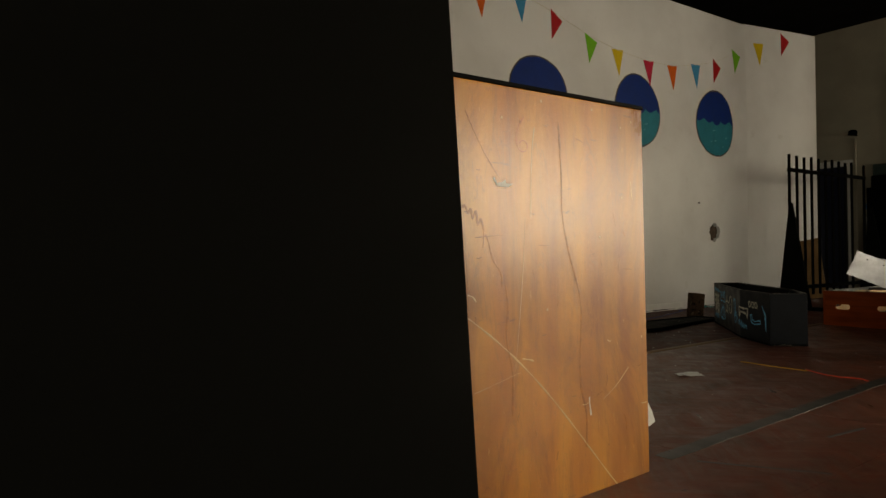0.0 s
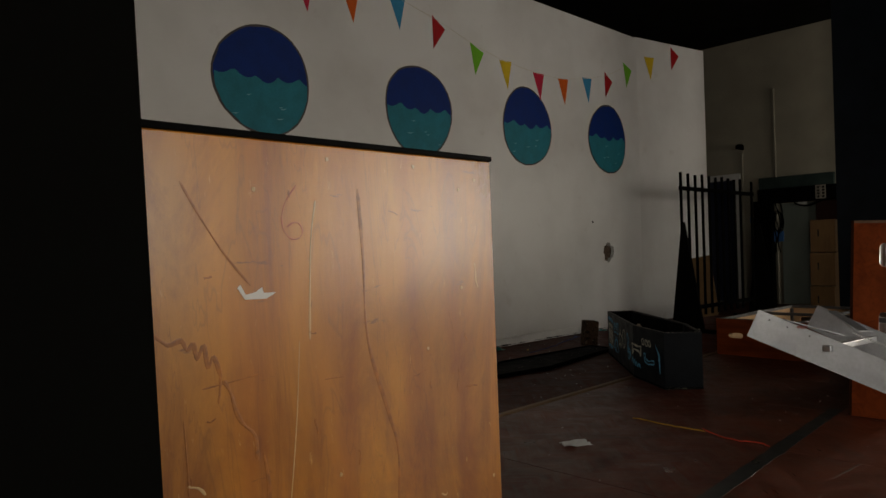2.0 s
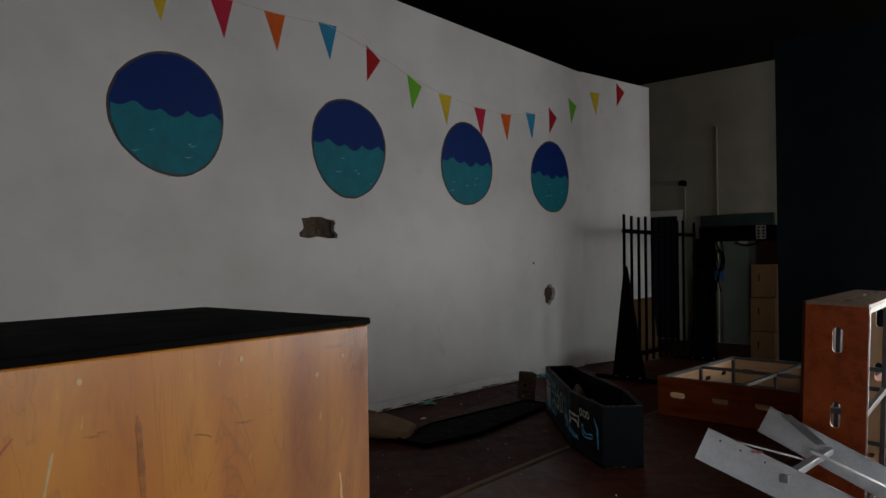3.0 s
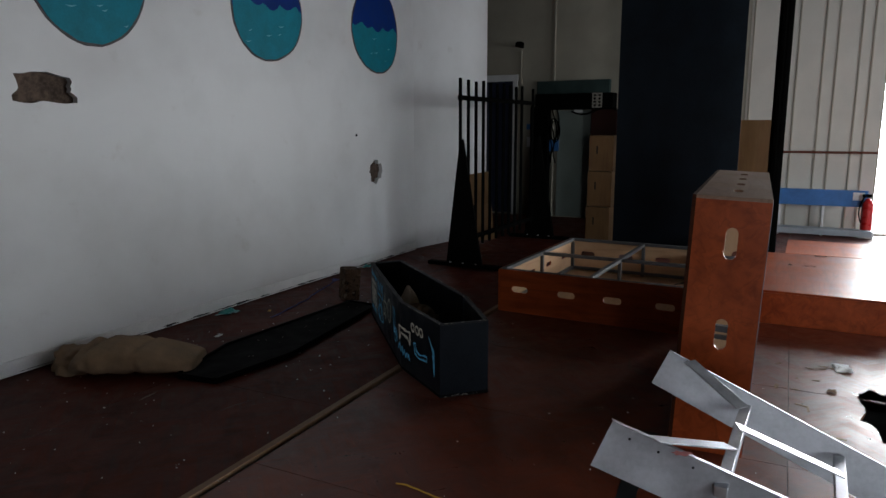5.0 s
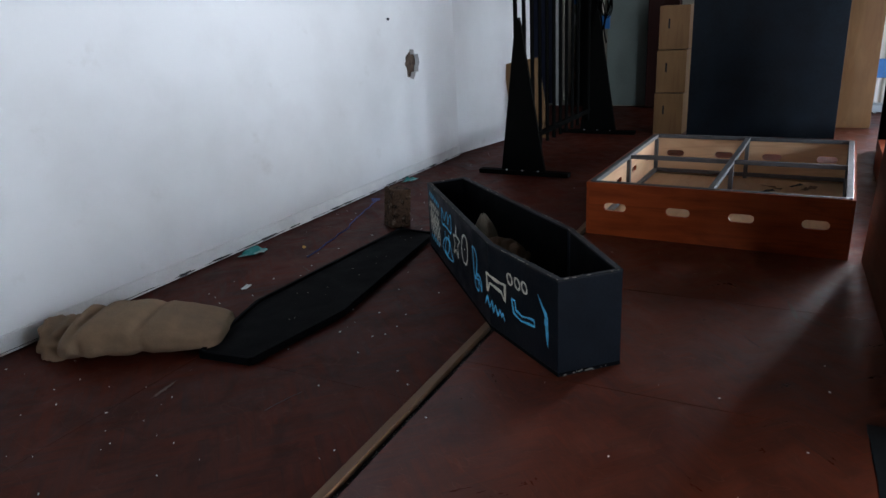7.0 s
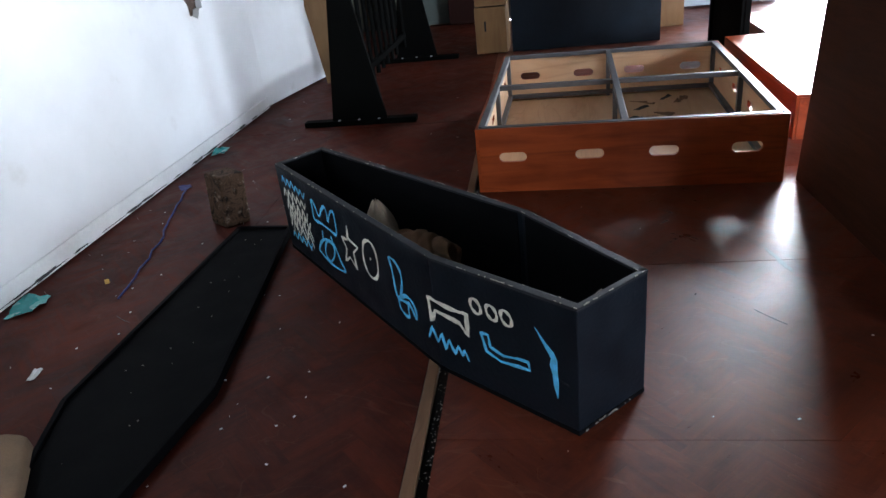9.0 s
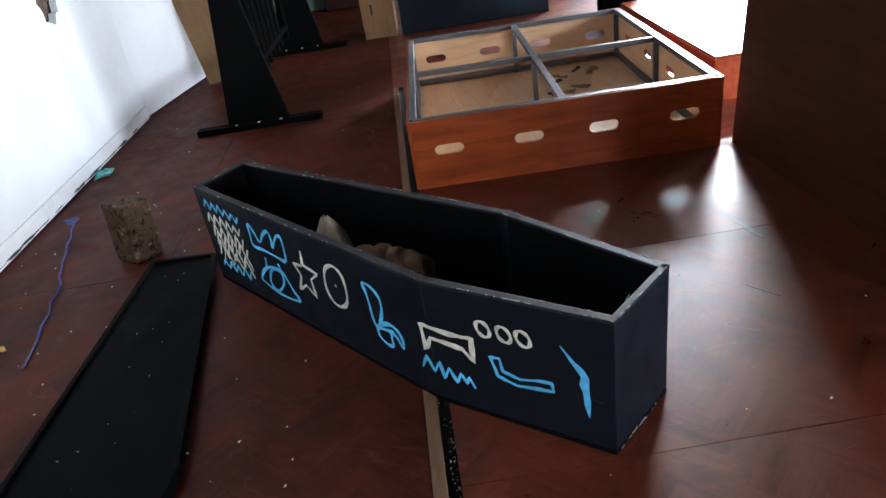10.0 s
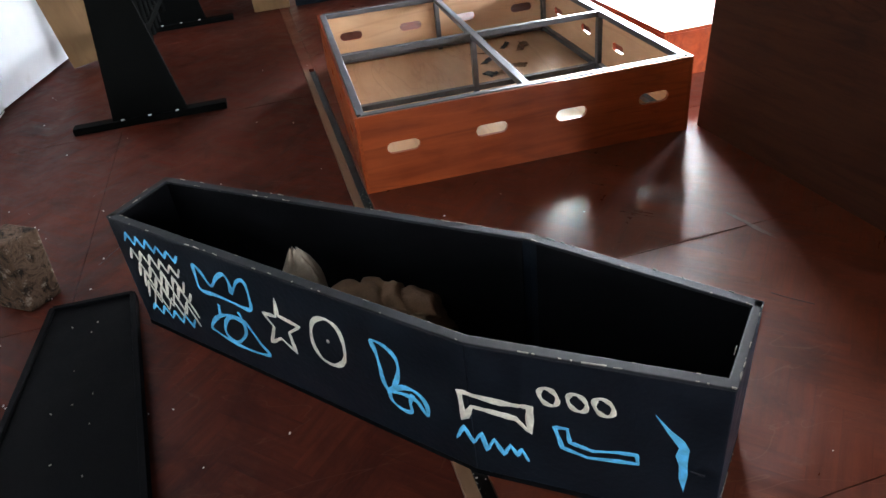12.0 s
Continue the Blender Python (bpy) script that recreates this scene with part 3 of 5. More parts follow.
part("panel", box((3.6, 0.02, 3.4), (-1.8, 0, 1.7), 0.003), M_BLACK, flat)
part("edge_batten", box((0.045, 0.04, 3.36), (-0.024, 0.031, 1.69), 0.003), M_BLACK, flat)
part("edge_batten", box((0.045, 0.04, 3.36), (-3.57, 0.031, 1.69), 0.003), M_BLACK, flat)

ply = thing("plywood_box", pose(3.122, 1.18, 0, 0, -0.8, 3.2), "tall varnished plywood box with a black top, scratched front", "box")
part("front_panel", box((1.22, 0.018, 1.457), (-0.61, 0.009, 0.7285), 0.004), M_PLY, ply, "orange-brown varnished plywood front")
part("side_panel", box((0.018, 0.58, 1.44), (-0.009, 0.31, 0.72), 0.003), M_PLY, ply)
part("side_panel", box((0.018, 0.58, 1.44), (-1.211, 0.31, 0.72), 0.003), M_PLY, ply)
part("back_panel", box((1.22, 0.018, 1.44), (-0.61, 0.611, 0.72), 0.003), M_PLY, ply)
part("top_panel", box((1.228, 0.628, 0.014), (-0.61, 0.3095, 1.4645), 0.003), M_INSIDE, ply, "black painted top")
# long pale scratch, a torn white sticker and red crayon marks on the front
front = pose(0.014, -0.0004, 0, 90, 0, 0)
PLY_RANDOM = random.Random(63)
def scratch(pts, r, mat, name):
    part(name, brush_ribbon([(x, y) for x, y, _ in pts], r, PLY_RANDOM, proud=0.0003), mat, ply, m=front)
M_CRAYON = plain_paint("dull_red_crayon", (0.44, 0.105, 0.032), 0.6, 0.3, 40)
M_STAIN = plain_paint("brown_varnish_run", (0.34, 0.110, 0.014), 0.5, 0.4, 30)
M_PALE = plain_paint("pale_scratch", (0.62, 0.42, 0.2), 0.6)
for varnished in (M_CRAYON, M_STAIN, M_PALE):
    vb = varnished.node_tree.nodes["Principled BSDF"]
    vb.inputs["Coat Weight"].default_value, vb.inputs["Coat Roughness"].default_value = 0.55, 0.23
scratch([(-0.981 + 0.76 * u, 0.71 - 0.715 * u - 0.16 * u * u * (1 - u) + 0.07 * math.sin(u * math.pi), 0) for u in (i / 14 for i in range(15))], 0.0024, M_PALE, "scratch")
scratch([(-0.644, 1.33, 0), (-0.66, 1.24, 0), (-0.669, 1.10, 0), (-0.672, 1.02, 0)], 0.0022, M_PALE, "scratch")
scratch([(-0.383, 0.362, 0), (-0.380, 0.325, 0), (-0.374, 0.292, 0)], 0.004, M_CREAMP, "scratch")
part("torn_sticker", plate([(-0.857, 1.135), (-0.850, 1.141), (-0.838, 1.120), (-0.815, 1.124), (-0.80, 1.133), (-0.796, 1.121), (-0.766, 1.120), (-0.79, 1.108), (-0.84, 1.110)], (), 0.001), M_PAPER, ply, "torn white sticker", front @ Matrix.Translation((0.01, 0.012, 0.001)))
scratch([(-0.694, 1.362, 0), (-0.720, 1.33, 0), (-0.732, 1.302, 0), (-0.733, 1.275, 0), (-0.724, 1.255, 0), (-0.708, 1.244, 0), (-0.690, 1.247, 0), (-0.681, 1.262, 0), (-0.690, 1.278, 0), (-0.706, 1.280, 0), (-0.722, 1.270, 0)], 0.0014, M_CRAYON, "crayon_mark")
scratch([(-1.06, 1.085, 0), (-1.022, 1.07, 0), (-0.995, 1.05, 0), (-0.969, 1.055, 0), (-0.958, 1.035, 0), (-0.945, 1.045, 0), (-0.938, 1.015, 0), (-0.924, 1.04, 0), (-0.916, 0.995, 0), (-0.904, 1.015, 0), (-0.890, 0.975, 0)], 0.0042, M_STAIN, "stain_line")
scratch([(-0.885, 0.965, 0), (-0.871, 0.94, 0), (-0.86, 0.90, 0), (-0.845, 0.87, 0), (-0.819, 0.84, 0), (-0.815, 0.79, 0)], 0.0042, M_STAIN, "stain_line")
scratch([(-0.52, 1.36, 0), (-0.51, 1.2, 0), (-0.505, 1.0, 0), (-0.45, 0.82, 0), (-0.418, 0.70, 0), (-0.43, 0.5, 0)], 0.0045, M_STAIN, "stain_line")
scratch([(-0.96, 1.36, 0), (-0.92, 1.29, 0), (-0.87, 1.215, 0), (-0.815, 1.15, 0)], 0.0022, M_STAIN, "stain_line")
scratch([(-0.80, 0.80, 0), (-0.79, 0.72, 0), (-0.80, 0.62, 0), (-0.775, 0.50, 0), (-0.78, 0.36, 0)], 0.005, M_STAIN, "stain_line")
scratch([(-0.97, 0.90, 0), (-0.965, 0.75, 0), (-0.972, 0.58, 0)], 0.0018, M_STAIN, "stain_line")
scratch([(-0.93, 0.955, 0), (-0.86, 0.96, 0), (-0.80, 0.965, 0)], 0.0016, M_STAIN, "stain_line")
scratch([(-0.70, 1.02, 0), (-0.715, 0.85, 0), (-0.74, 0.66, 0), (-0.765, 0.50, 0)], 0.0012, M_PALE, "scratch")
scratch([(-0.43, 0.5, 0), (-0.425, 0.40, 0), (-0.40, 0.30, 0), (-0.405, 0.18, 0)], 0.006, M_STAIN, "stain_line")
scratch([(-0.95, 0.46, 0), (-0.84, 0.48, 0), (-0.74, 0.50, 0)], 0.0009, M_PALE, "scratch")
scratch([(-0.30, 0.34, 0), (-0.22, 0.38, 0), (-0.14, 0.44, 0)], 0.0016, M_PALE, "scratch")
rnd = random.Random(77)
for k in range(34):
    sx, sz, ln = rnd.uniform(-1.12, -0.06), rnd.uniform(0.15, 1.40), rnd.uniform(0.015, 0.07)
    lean = rnd.choice((0.0, 0.3, 1.4, 1.57, 1.7, 2.6)) + rnd.uniform(-0.2, 0.2)
    mark = [(sx + ln * u * math.cos(lean) + rnd.uniform(-0.004, 0.004), sz + ln * u * math.sin(lean) + rnd.uniform(-0.004, 0.004), 0) for u in (0, 0.35, 0.7, 1)]
    scratch(mark, rnd.uniform(0.0012, 0.0028), M_STAIN if k % 5 else M_PALE, "scuff_mark")
for nx, nz in ((-0.607, 1.425), (-0.331, 1.424), (-0.158, 1.371), (-0.80, 1.35), (-0.09, 1.40), (-0.16, 1.10), (-0.60, 0.70), (-0.05, 0.55), (-0.30, 0.95)):
    part("filled_nail_hole", plate(oval_ring(nx, nz, 0.0042, 0.005), (), 0.0008), M_PALE, ply, "pale filled nail hole", front)

part("paper_flap", plate([(0.001, 0.315), (0.028, 0.285), (0.062, 0.235), (0.088, 0.182), (0.045, 0.170), (0.001, 0.178)], (), 0.0015), M_PAPER, ply, "torn white paper sticking out from the side", pose(0.001, 0.03, 0, 90, 0, 0))

# coffin with painted signs
CA, CB, CS, CF2, CF, CM = (6.867, 2.703), (7.093, 2.477), (7.597, 2.872), (8.535, 3.982), (8.302, 4.165), (7.218, 3.197)
COF_H = 0.468
coffin = thing("coffin", Matrix(), "open black wooden coffin with blue and cream painted signs", "coffin")
ring = [CA, CB, CS, CF2, CF, CM]
panels = []
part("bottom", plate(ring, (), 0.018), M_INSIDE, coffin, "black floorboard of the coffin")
for k in range(6):
    a, b = Vector(ring[k]), Vector(ring[(k + 1) % 6])
    ln = (b - a).length
    m = upright_plane(a, b, 0.0)
    panels.append(part("side_panel" if k not in (0, 3) else "end_panel", box((ln - 0.002, COF_H - 0.02, 0.020), (ln / 2, COF_H / 2 + 0.008, -0.0105), 0.002), M_COFFIN, coffin, m=m))
    # thin sheet that gives the inside a deeper black than the outer panel
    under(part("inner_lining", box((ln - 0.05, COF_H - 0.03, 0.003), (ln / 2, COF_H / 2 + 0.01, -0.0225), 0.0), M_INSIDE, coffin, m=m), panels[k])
    part("rim", box((ln + 0.002, 0.010, 0.022 if k == 0 else 0.030), (ln / 2, COF_H + 0.003, -0.0105 if k == 0 else -0.0145), 0.0025), M_EDGE, coffin, "worn rim with chipped paint", m)
    bmr = bmesh.new()
    rr = random.Random(90 + k)
    for i in range(int(ln * 16)):
        add_box(bmr, (rr.uniform(0.004, 0.028), rr.uniform(0.0015, 0.004), rr.uniform(0.001, 0.004)), pose(rr.uniform(0.02, ln - 0.02), COF_H + rr.choice((0.0075, 0.0078, 0.003)), rr.choice((-0.0015, -0.002, -0.027)) + rr.uniform(-0.001, 0.001), 0, 0, rr.uniform(-8, 8)))
    tagged(part("chipped_rim", bmr, M_CHIP, coffin, "bare wood chips along the worn rim", m), kind="stuff")
    if k == 0:
        bmr = bmesh.new()
        rr = random.Random(2)
        for i in range(16):
            add_box(bmr, (rr.uniform(0.003, 0.012), rr.uniform(0.002, 0.006), 0.003), pose(rr.uniform(0.02, ln - 0.02), rr.uniform(0.004, 0.012), 0.0005, 0, 0, rr.uniform(-30, 30)))
        tagged(part("chipped_edge", bmr, M_CHIP, coffin, "bare wood chips along the lower edge", m), kind="stuff")


SIGN_RANDOM = random.Random(41)


def paint_stroke(m, pts, r, mat, cyclic=False, sharp=False):
    """A brushed line on a side of the coffin, r half its width."""
    under(part("painted_sign", brush_ribbon(pts, r, SIGN_RANDOM, cyclic, sharp), mat, coffin, m=m), panels[5 if m is side1 else 4])


def zigzag(x0, x1, y0, y1, n, amp):
    return [(x0 + (x1 - x0) * i / n, y0 + (y1 - y0) * i / n + (amp if i % 2 else -amp) * SIGN_RANDOM.uniform(0.75, 1.25)) for i in range(n + 1)]


def oval(cx, cy, rx, ry, n=10, tilt=0.0):
    return [(cx + rx * math.cos(a) + tilt * math.sin(a), cy + ry * math.sin(a)) for a in (2 * math.pi * i / n for i in range(n))]


side1, side2 = upright_plane(CM, CA), upright_plane(CF, CM)
# short side: bench, waves, three rings, boat, long stroke
paint_stroke(side1, [(-0.026, 0.311), (0.007, 0.303), (0.073, 0.296), (0.125, 0.297), (0.157, 0.301), (0.155, 0.21), (0.12, 0.25), (0.057, 0.257), (0.004, 0.262), (-0.02, 0.21)], 0.0082, M_CREAMP, True, True)
paint_stroke(side1, [(-0.047, 0.13), (-0.024, 0.182), (0.0, 0.125), (0.024, 0.171), (0.036, 0.107), (0.058, 0.156), (0.082, 0.105), (0.102, 0.147), (0.12, 0.113), (0.131, 0.141), (0.149, 0.099)], 0.0058, M_BLUEP, False, True)
for cx, cz in ((0.204, 0.348), (0.273, 0.346), (0.335, 0.347)):
    paint_stroke(side1, oval(cx, cz, 0.022, 0.027, 9, -0.006), 0.0058, M_CREAMP, True)
paint_stroke(side1, [(0.218, 0.248), (0.249, 0.251), (0.256, 0.204), (0.312, 0.19), (0.372, 0.204), (0.416, 0.209), (0.42, 0.178), (0.373, 0.173), (0.3, 0.162), (0.237, 0.18)], 0.0056, M_BLUEP, True, True)
under(part("painted_sign", plate([(0.45, 0.356), (0.489, 0.312), (0.518, 0.288), (0.531, 0.262), (0.530, 0.218), (0.534, 0.176), (0.529, 0.115), (0.515, 0.16), (0.512, 0.206), (0.502, 0.236), (0.508, 0.264), (0.48, 0.306)], (), 0.002), M_BLUEP, coffin, m=side1), panels[5])
paint_stroke(side1, [(0.538, 0.192), (0.556, 0.187), (0.571, 0.185)], 0.0035, M_EDGE)
# long side: rows of waves, crown, eye, star, sun, foot
paint_stroke(side2, zigzag(0.06, 0.35, 0.412, 0.395, 11, 0.019), 0.0058, M_BLUEP, False, True)
for row, (xa, xb, y, n, amp) in enumerate(((0.055, 0.335, 0.338, 11, 0.022), (0.07, 0.335, 0.276, 9, 0.031), (0.078, 0.35, 0.236, 9, 0.033), (0.072, 0.35, 0.188, 8, 0.036), (0.09, 0.34, 0.158, 6, 0.042))):
    paint_stroke(side2, zigzag(xa, xb, y + 0.006, y - 0.006, n, amp), 0.0062 if row < 3 else 0.0048, M_CREAMP, False, True)
paint_stroke(side2, zigzag(0.06, 0.318, 0.105, 0.115, 9, 0.021), 0.0062, M_BLUEP, False, True)
paint_stroke(side2, [(0.425, 0.400), (0.455, 0.375), (0.485, 0.333), (0.530, 0.380), (0.572, 0.405), (0.588, 0.372), (0.583, 0.335), (0.628, 0.394), (0.664, 0.405), (0.668, 0.348), (0.653, 0.294), (0.584, 0.295), (0.496, 0.299), (0.421, 0.297), (0.418, 0.350)], 0.0066, M_BLUEP, True)
paint_stroke(side2, [(0.408, 0.135), (0.454, 0.19), (0.52, 0.225), (0.594, 0.23), (0.625, 0.198), (0.653, 0.153), (0.680, 0.116), (0.58, 0.099), (0.49, 0.105), (0.43, 0.12)], 0.0068, M_BLUEP, True)
paint_stroke(side2, [(0.526, 0.216), (0.485, 0.161), (0.487, 0.121), (0.531, 0.113), (0.588, 0.168), (0.592, 0.219)], 0.0066, M_BLUEP, True)
paint_stroke(side2, [(0.492, 0.262), (0.487, 0.236), (0.481, 0.205)], 0.007, M_BLUEP)
paint_stroke(side2, [(0.584, 0.262), (0.594, 0.236), (0.598, 0.205)], 0.007, M_BLUEP)
paint_stroke(side2, [(0.789, 0.383), (0.783, 0.317), (0.868, 0.304), (0.813, 0.262), (0.821, 0.185), (0.768, 0.222), (0.715, 0.186), (0.748, 0.26), (0.714, 0.304), (0.769, 0.309)], 0.0062, M_CREAMP, True, True)
paint_stroke(side2, [(0.941, 0.358), (0.987, 0.378), (1.027, 0.357), (1.038, 0.299), (1.026, 0.237), (0.986, 0.202), (0.935, 0.208), (0.911, 0.256), (0.917, 0.316)], 0.0072, M_CREAMP, True)
paint_stroke(side2, oval(0.977, 0.292, 0.003, 0.004, 6), 0.003, M_CREAMP, True)
paint_stroke(side2, [(1.150, 0.364), (1.191, 0.361), (1.224, 0.334), (1.229, 0.289), (1.21, 0.231), (1.182, 0.192), (1.166, 0.225), (1.163, 0.281), (1.157, 0.328)], 0.0068, M_BLUEP, True)
paint_stroke(side2, [(1.182, 0.192), (1.238, 0.228), (1.282, 0.227), (1.309, 0.197), (1.306, 0.152), (1.277, 0.194), (1.233, 0.200)], 0.0072, M_BLUEP, True)
paint_stroke(side2, [(1.182, 0.192), (1.186, 0.154), (1.222, 0.134), (1.252, 0.142), (1.253, 0.179), (1.267, 0.215)], 0.0066, M_BLUEP)


def lumpy(size, seed, amp=0.18, freq=2.0, sub=4, creases=(), taper=0.0):
    """A soft body: a rounded box swollen and wrinkled by noise, flattened where it lies."""
    bm = bmesh.new()
    bmesh.ops.create_icosphere(bm, subdivisions=sub, radius=1.0)
    off = Vector((seed * 3.1, seed * 1.7, seed * 0.9))
    for v in bm.verts:
        p = v.co.copy()
        p = Vector([math.copysign(abs(c) ** 0.75, c) for c in p])
        d = 1 + amp * noise.noise(p * freq + off) + amp * 0.35 * noise.noise(p * freq * 3.1 + off)
        for cpos, depth, width in creases:
            d -= depth * math.exp(-((p.x + 0.25 * p.y - cpos) / width) ** 2)
        p = p * d
        k = 1 - taper * max(0.0, p.x - 0.1)
        p.y, p.z = p.y * k, p.z * k
        p.z = max(p.z, -0.55)
        v.co = Vector((p.x * size[0] / 2, p.y * size[1] / 2, (p.z + 0.55) * size[2] / 1.5))
    return bm


sack = thing("sack", pose(6.37, 4.84, 0.0, 0, 0, -55), "brown hessian sack lying slumped against the coffin lid", "sack")
def cushion(length, width, height, pinches, seed):
    """A half-filled cloth bag: soft rings along x, pinched across by folds, thinning to a flat end at +x."""
    bm_, rings_ = bmesh.new(), []
    nx, na = 64, 40
    for i in range(nx + 1):
        u = i / nx
        x = (u - 0.5) * length
        round_end = min(1.0, (u / 0.16) ** 0.5) if u < 0.16 else 1.0
        flat_end = 1 - 0.58 * max(0.0, (u - 0.45) / 0.55) ** 1.3
        dip = sum(d * math.exp(-((u - p) / w) ** 2) for p, d, w in pinches)
        ring_ = []
        for k in range(na):
            a = 2 * math.pi * k / na
            c, s_ = math.cos(a), math.sin(a)
            wr = 1 + 0.07 * noise.noise(Vector((u * 5 + seed, c * 1.5, s_ * 1.5))) + 0.03 * noise.noise(Vector((u * 16, c * 4 + seed, s_ * 4)))
            skew = 0.16 * c * (1 - u) if u < 0.5 else 0.10 * c
            dk = sum(d * math.exp(-((u - p - 0.05 * c) / w) ** 2) for p, d, w in pinches)
            y = width / 2 * math.copysign(abs(c) ** 0.7, c) * round_end * (1 - 0.25 * dip) * wr * (1 - 0.22 * max(0.0, u - 0.6)) * (0.62 + 0.38 * max(0.0, 1 - (max(0.0, u - 0.88) / 0.12) ** 2) ** 0.5)
            z = height / 2 * (1 + math.copysign(abs(s_) ** 0.8, s_) * flat_end * round_end * (1 - dk) * wr) - height / 2 * (1 - flat_end * round_end)
            ring_.append(bm_.verts.new((x + skew * 0.12, y, max(0.0, z))))
        rings_.append(ring_)
    for ra, rb in zip(rings_, rings_[1:]):
        for k in range(na):
            bm_.faces.new((ra[k], ra[(k + 1) % na], rb[(k + 1) % na], rb[k]))
    bm_.faces.new(rings_[0][::-1])
    bm_.faces.new(rings_[-1])
    return bm_


part("cloth", cushion(0.86, 0.46, 0.215, ((0.20, 0.40, 0.035), (0.56, 0.26, 0.03), (0.36, 0.08, 0.05)), 5), M_BURLAP, sack, smooth=True)
part("folded_mouth", lumpy((0.26, 0.34, 0.15), 8, 0.3, 2.4, 4), M_BURLAP, sack, m=pose(-0.44, 0.05, 0.0, 0, 0, 20), smooth=True)

inside = thing("sackcloth_bundle", pose(7.70, 3.315, 0.0185, 0, 0, 52), "crumpled brown sackcloth bundle lying inside the coffin", "cloth")
roll = lumpy((0.50, 0.28, 0.27), 12, 0.13, 1.9, 5, ((0.12, 0.10, 0.06), (-0.30, 0.16, 0.045), (-0.62, 0.14, 0.05)))
for v in roll.verts:
    k = max(0.0, -v.co.x / 0.25 + 0.15)
    phi = math.atan2(v.co.z - 0.11, v.co.y)
    pull = 1 - 0.20 * k - 0.34 * k * max(0.0, math.sin(6 * phi + 1.1 * math.sin(2 * phi))) ** 2
    v.co.y, v.co.z = v.co.y * pull, 0.10 + (v.co.z - 0.10) * pull if k > 0 else v.co.z
part("roll", roll, M_BUNDLE, inside, "gathered end of a brown sack", pose(0, 0, 0.045, 0, 20, 0), True)
peak = bmesh.new()
PEAK_N, PEAK_R = 40, 22
rows = []
for i in range(PEAK_R + 1):
    u = i / PEAK_R
    rad = 0.13 * (1 - u) ** 0.8 * (1 + 0.35 * u) + 0.010
    rows.append([])
    for k in range(PEAK_N):
        a = 2 * math.pi * k / PEAK_N
        fold = 1 + 0.16 * math.sin(3 * a + 1.5 * u) + 0.07 * math.sin(7 * a - 3 * u) + 0.10 * noise.noise(Vector((math.cos(a) * 2, math.sin(a) * 2, u * 4)))
        rows[-1].append(peak.verts.new((rad * fold * math.cos(a) + 0.05 * u * u + 0.02 * math.sin(5 * u), 0.75 * rad * fold * math.sin(a), 0.375 * u + 0.012 * math.sin(4 * a + 6 * u) * u)))
for i in range(PEAK_R):
    for k in range(PEAK_N):
        peak.faces.new((rows[i][k], rows[i][(k + 1) % PEAK_N], rows[i + 1][(k + 1) % PEAK_N], rows[i + 1][k]))
peak.faces.new(rows[PEAK_R])
peak.faces.new(rows[0][::-1])
part("peaked_fold", peak, M_BURLAP2, inside, "pale peaked fold of cloth", pose(0.34, -0.04, 0.0, 0, -4, 25), True)

# coffin lid: shallow tray upside down on the floor
LID = [(8.49, 4.245), (8.505, 4.552), (6.98, 4.612), (6.36, 4.43), (6.40, 4.13), (7.05, 4.042)]
lid = thing("fallen_lid", Matrix(), "black coffin lid lying on the floor beside the coffin", "lid")
part("board", plate(LID, (), 0.016), M_INSIDE, lid, m=pose(0, 0, 0.012))
for k in range(6):
    a, b = LID[k], LID[(k + 1) % 6]
    bmr = bmesh.new()
    bar_between(bmr, (*a, 0.0205), (*b, 0.0205), 0.022, 0.041, 0.003)
    part("edge_batten", bmr, M_INSIDE, lid)


rnd = random.Random(23)
bmr = bmesh.new()
for i in range(20):
    s_ = rnd.uniform(0.0015, 0.005)
    add_box(bmr, (s_ * 2, s_, s_ * 0.5), pose(rnd.uniform(6.5, 8.45), rnd.uniform(4.22, 4.48), 0.0285, 0, 0, rnd.uniform(0, 180)))
tagged(part("pale_speck", bmr, M_CHIP, lid, "pale crumbs on the black lid"), kind="stuff")


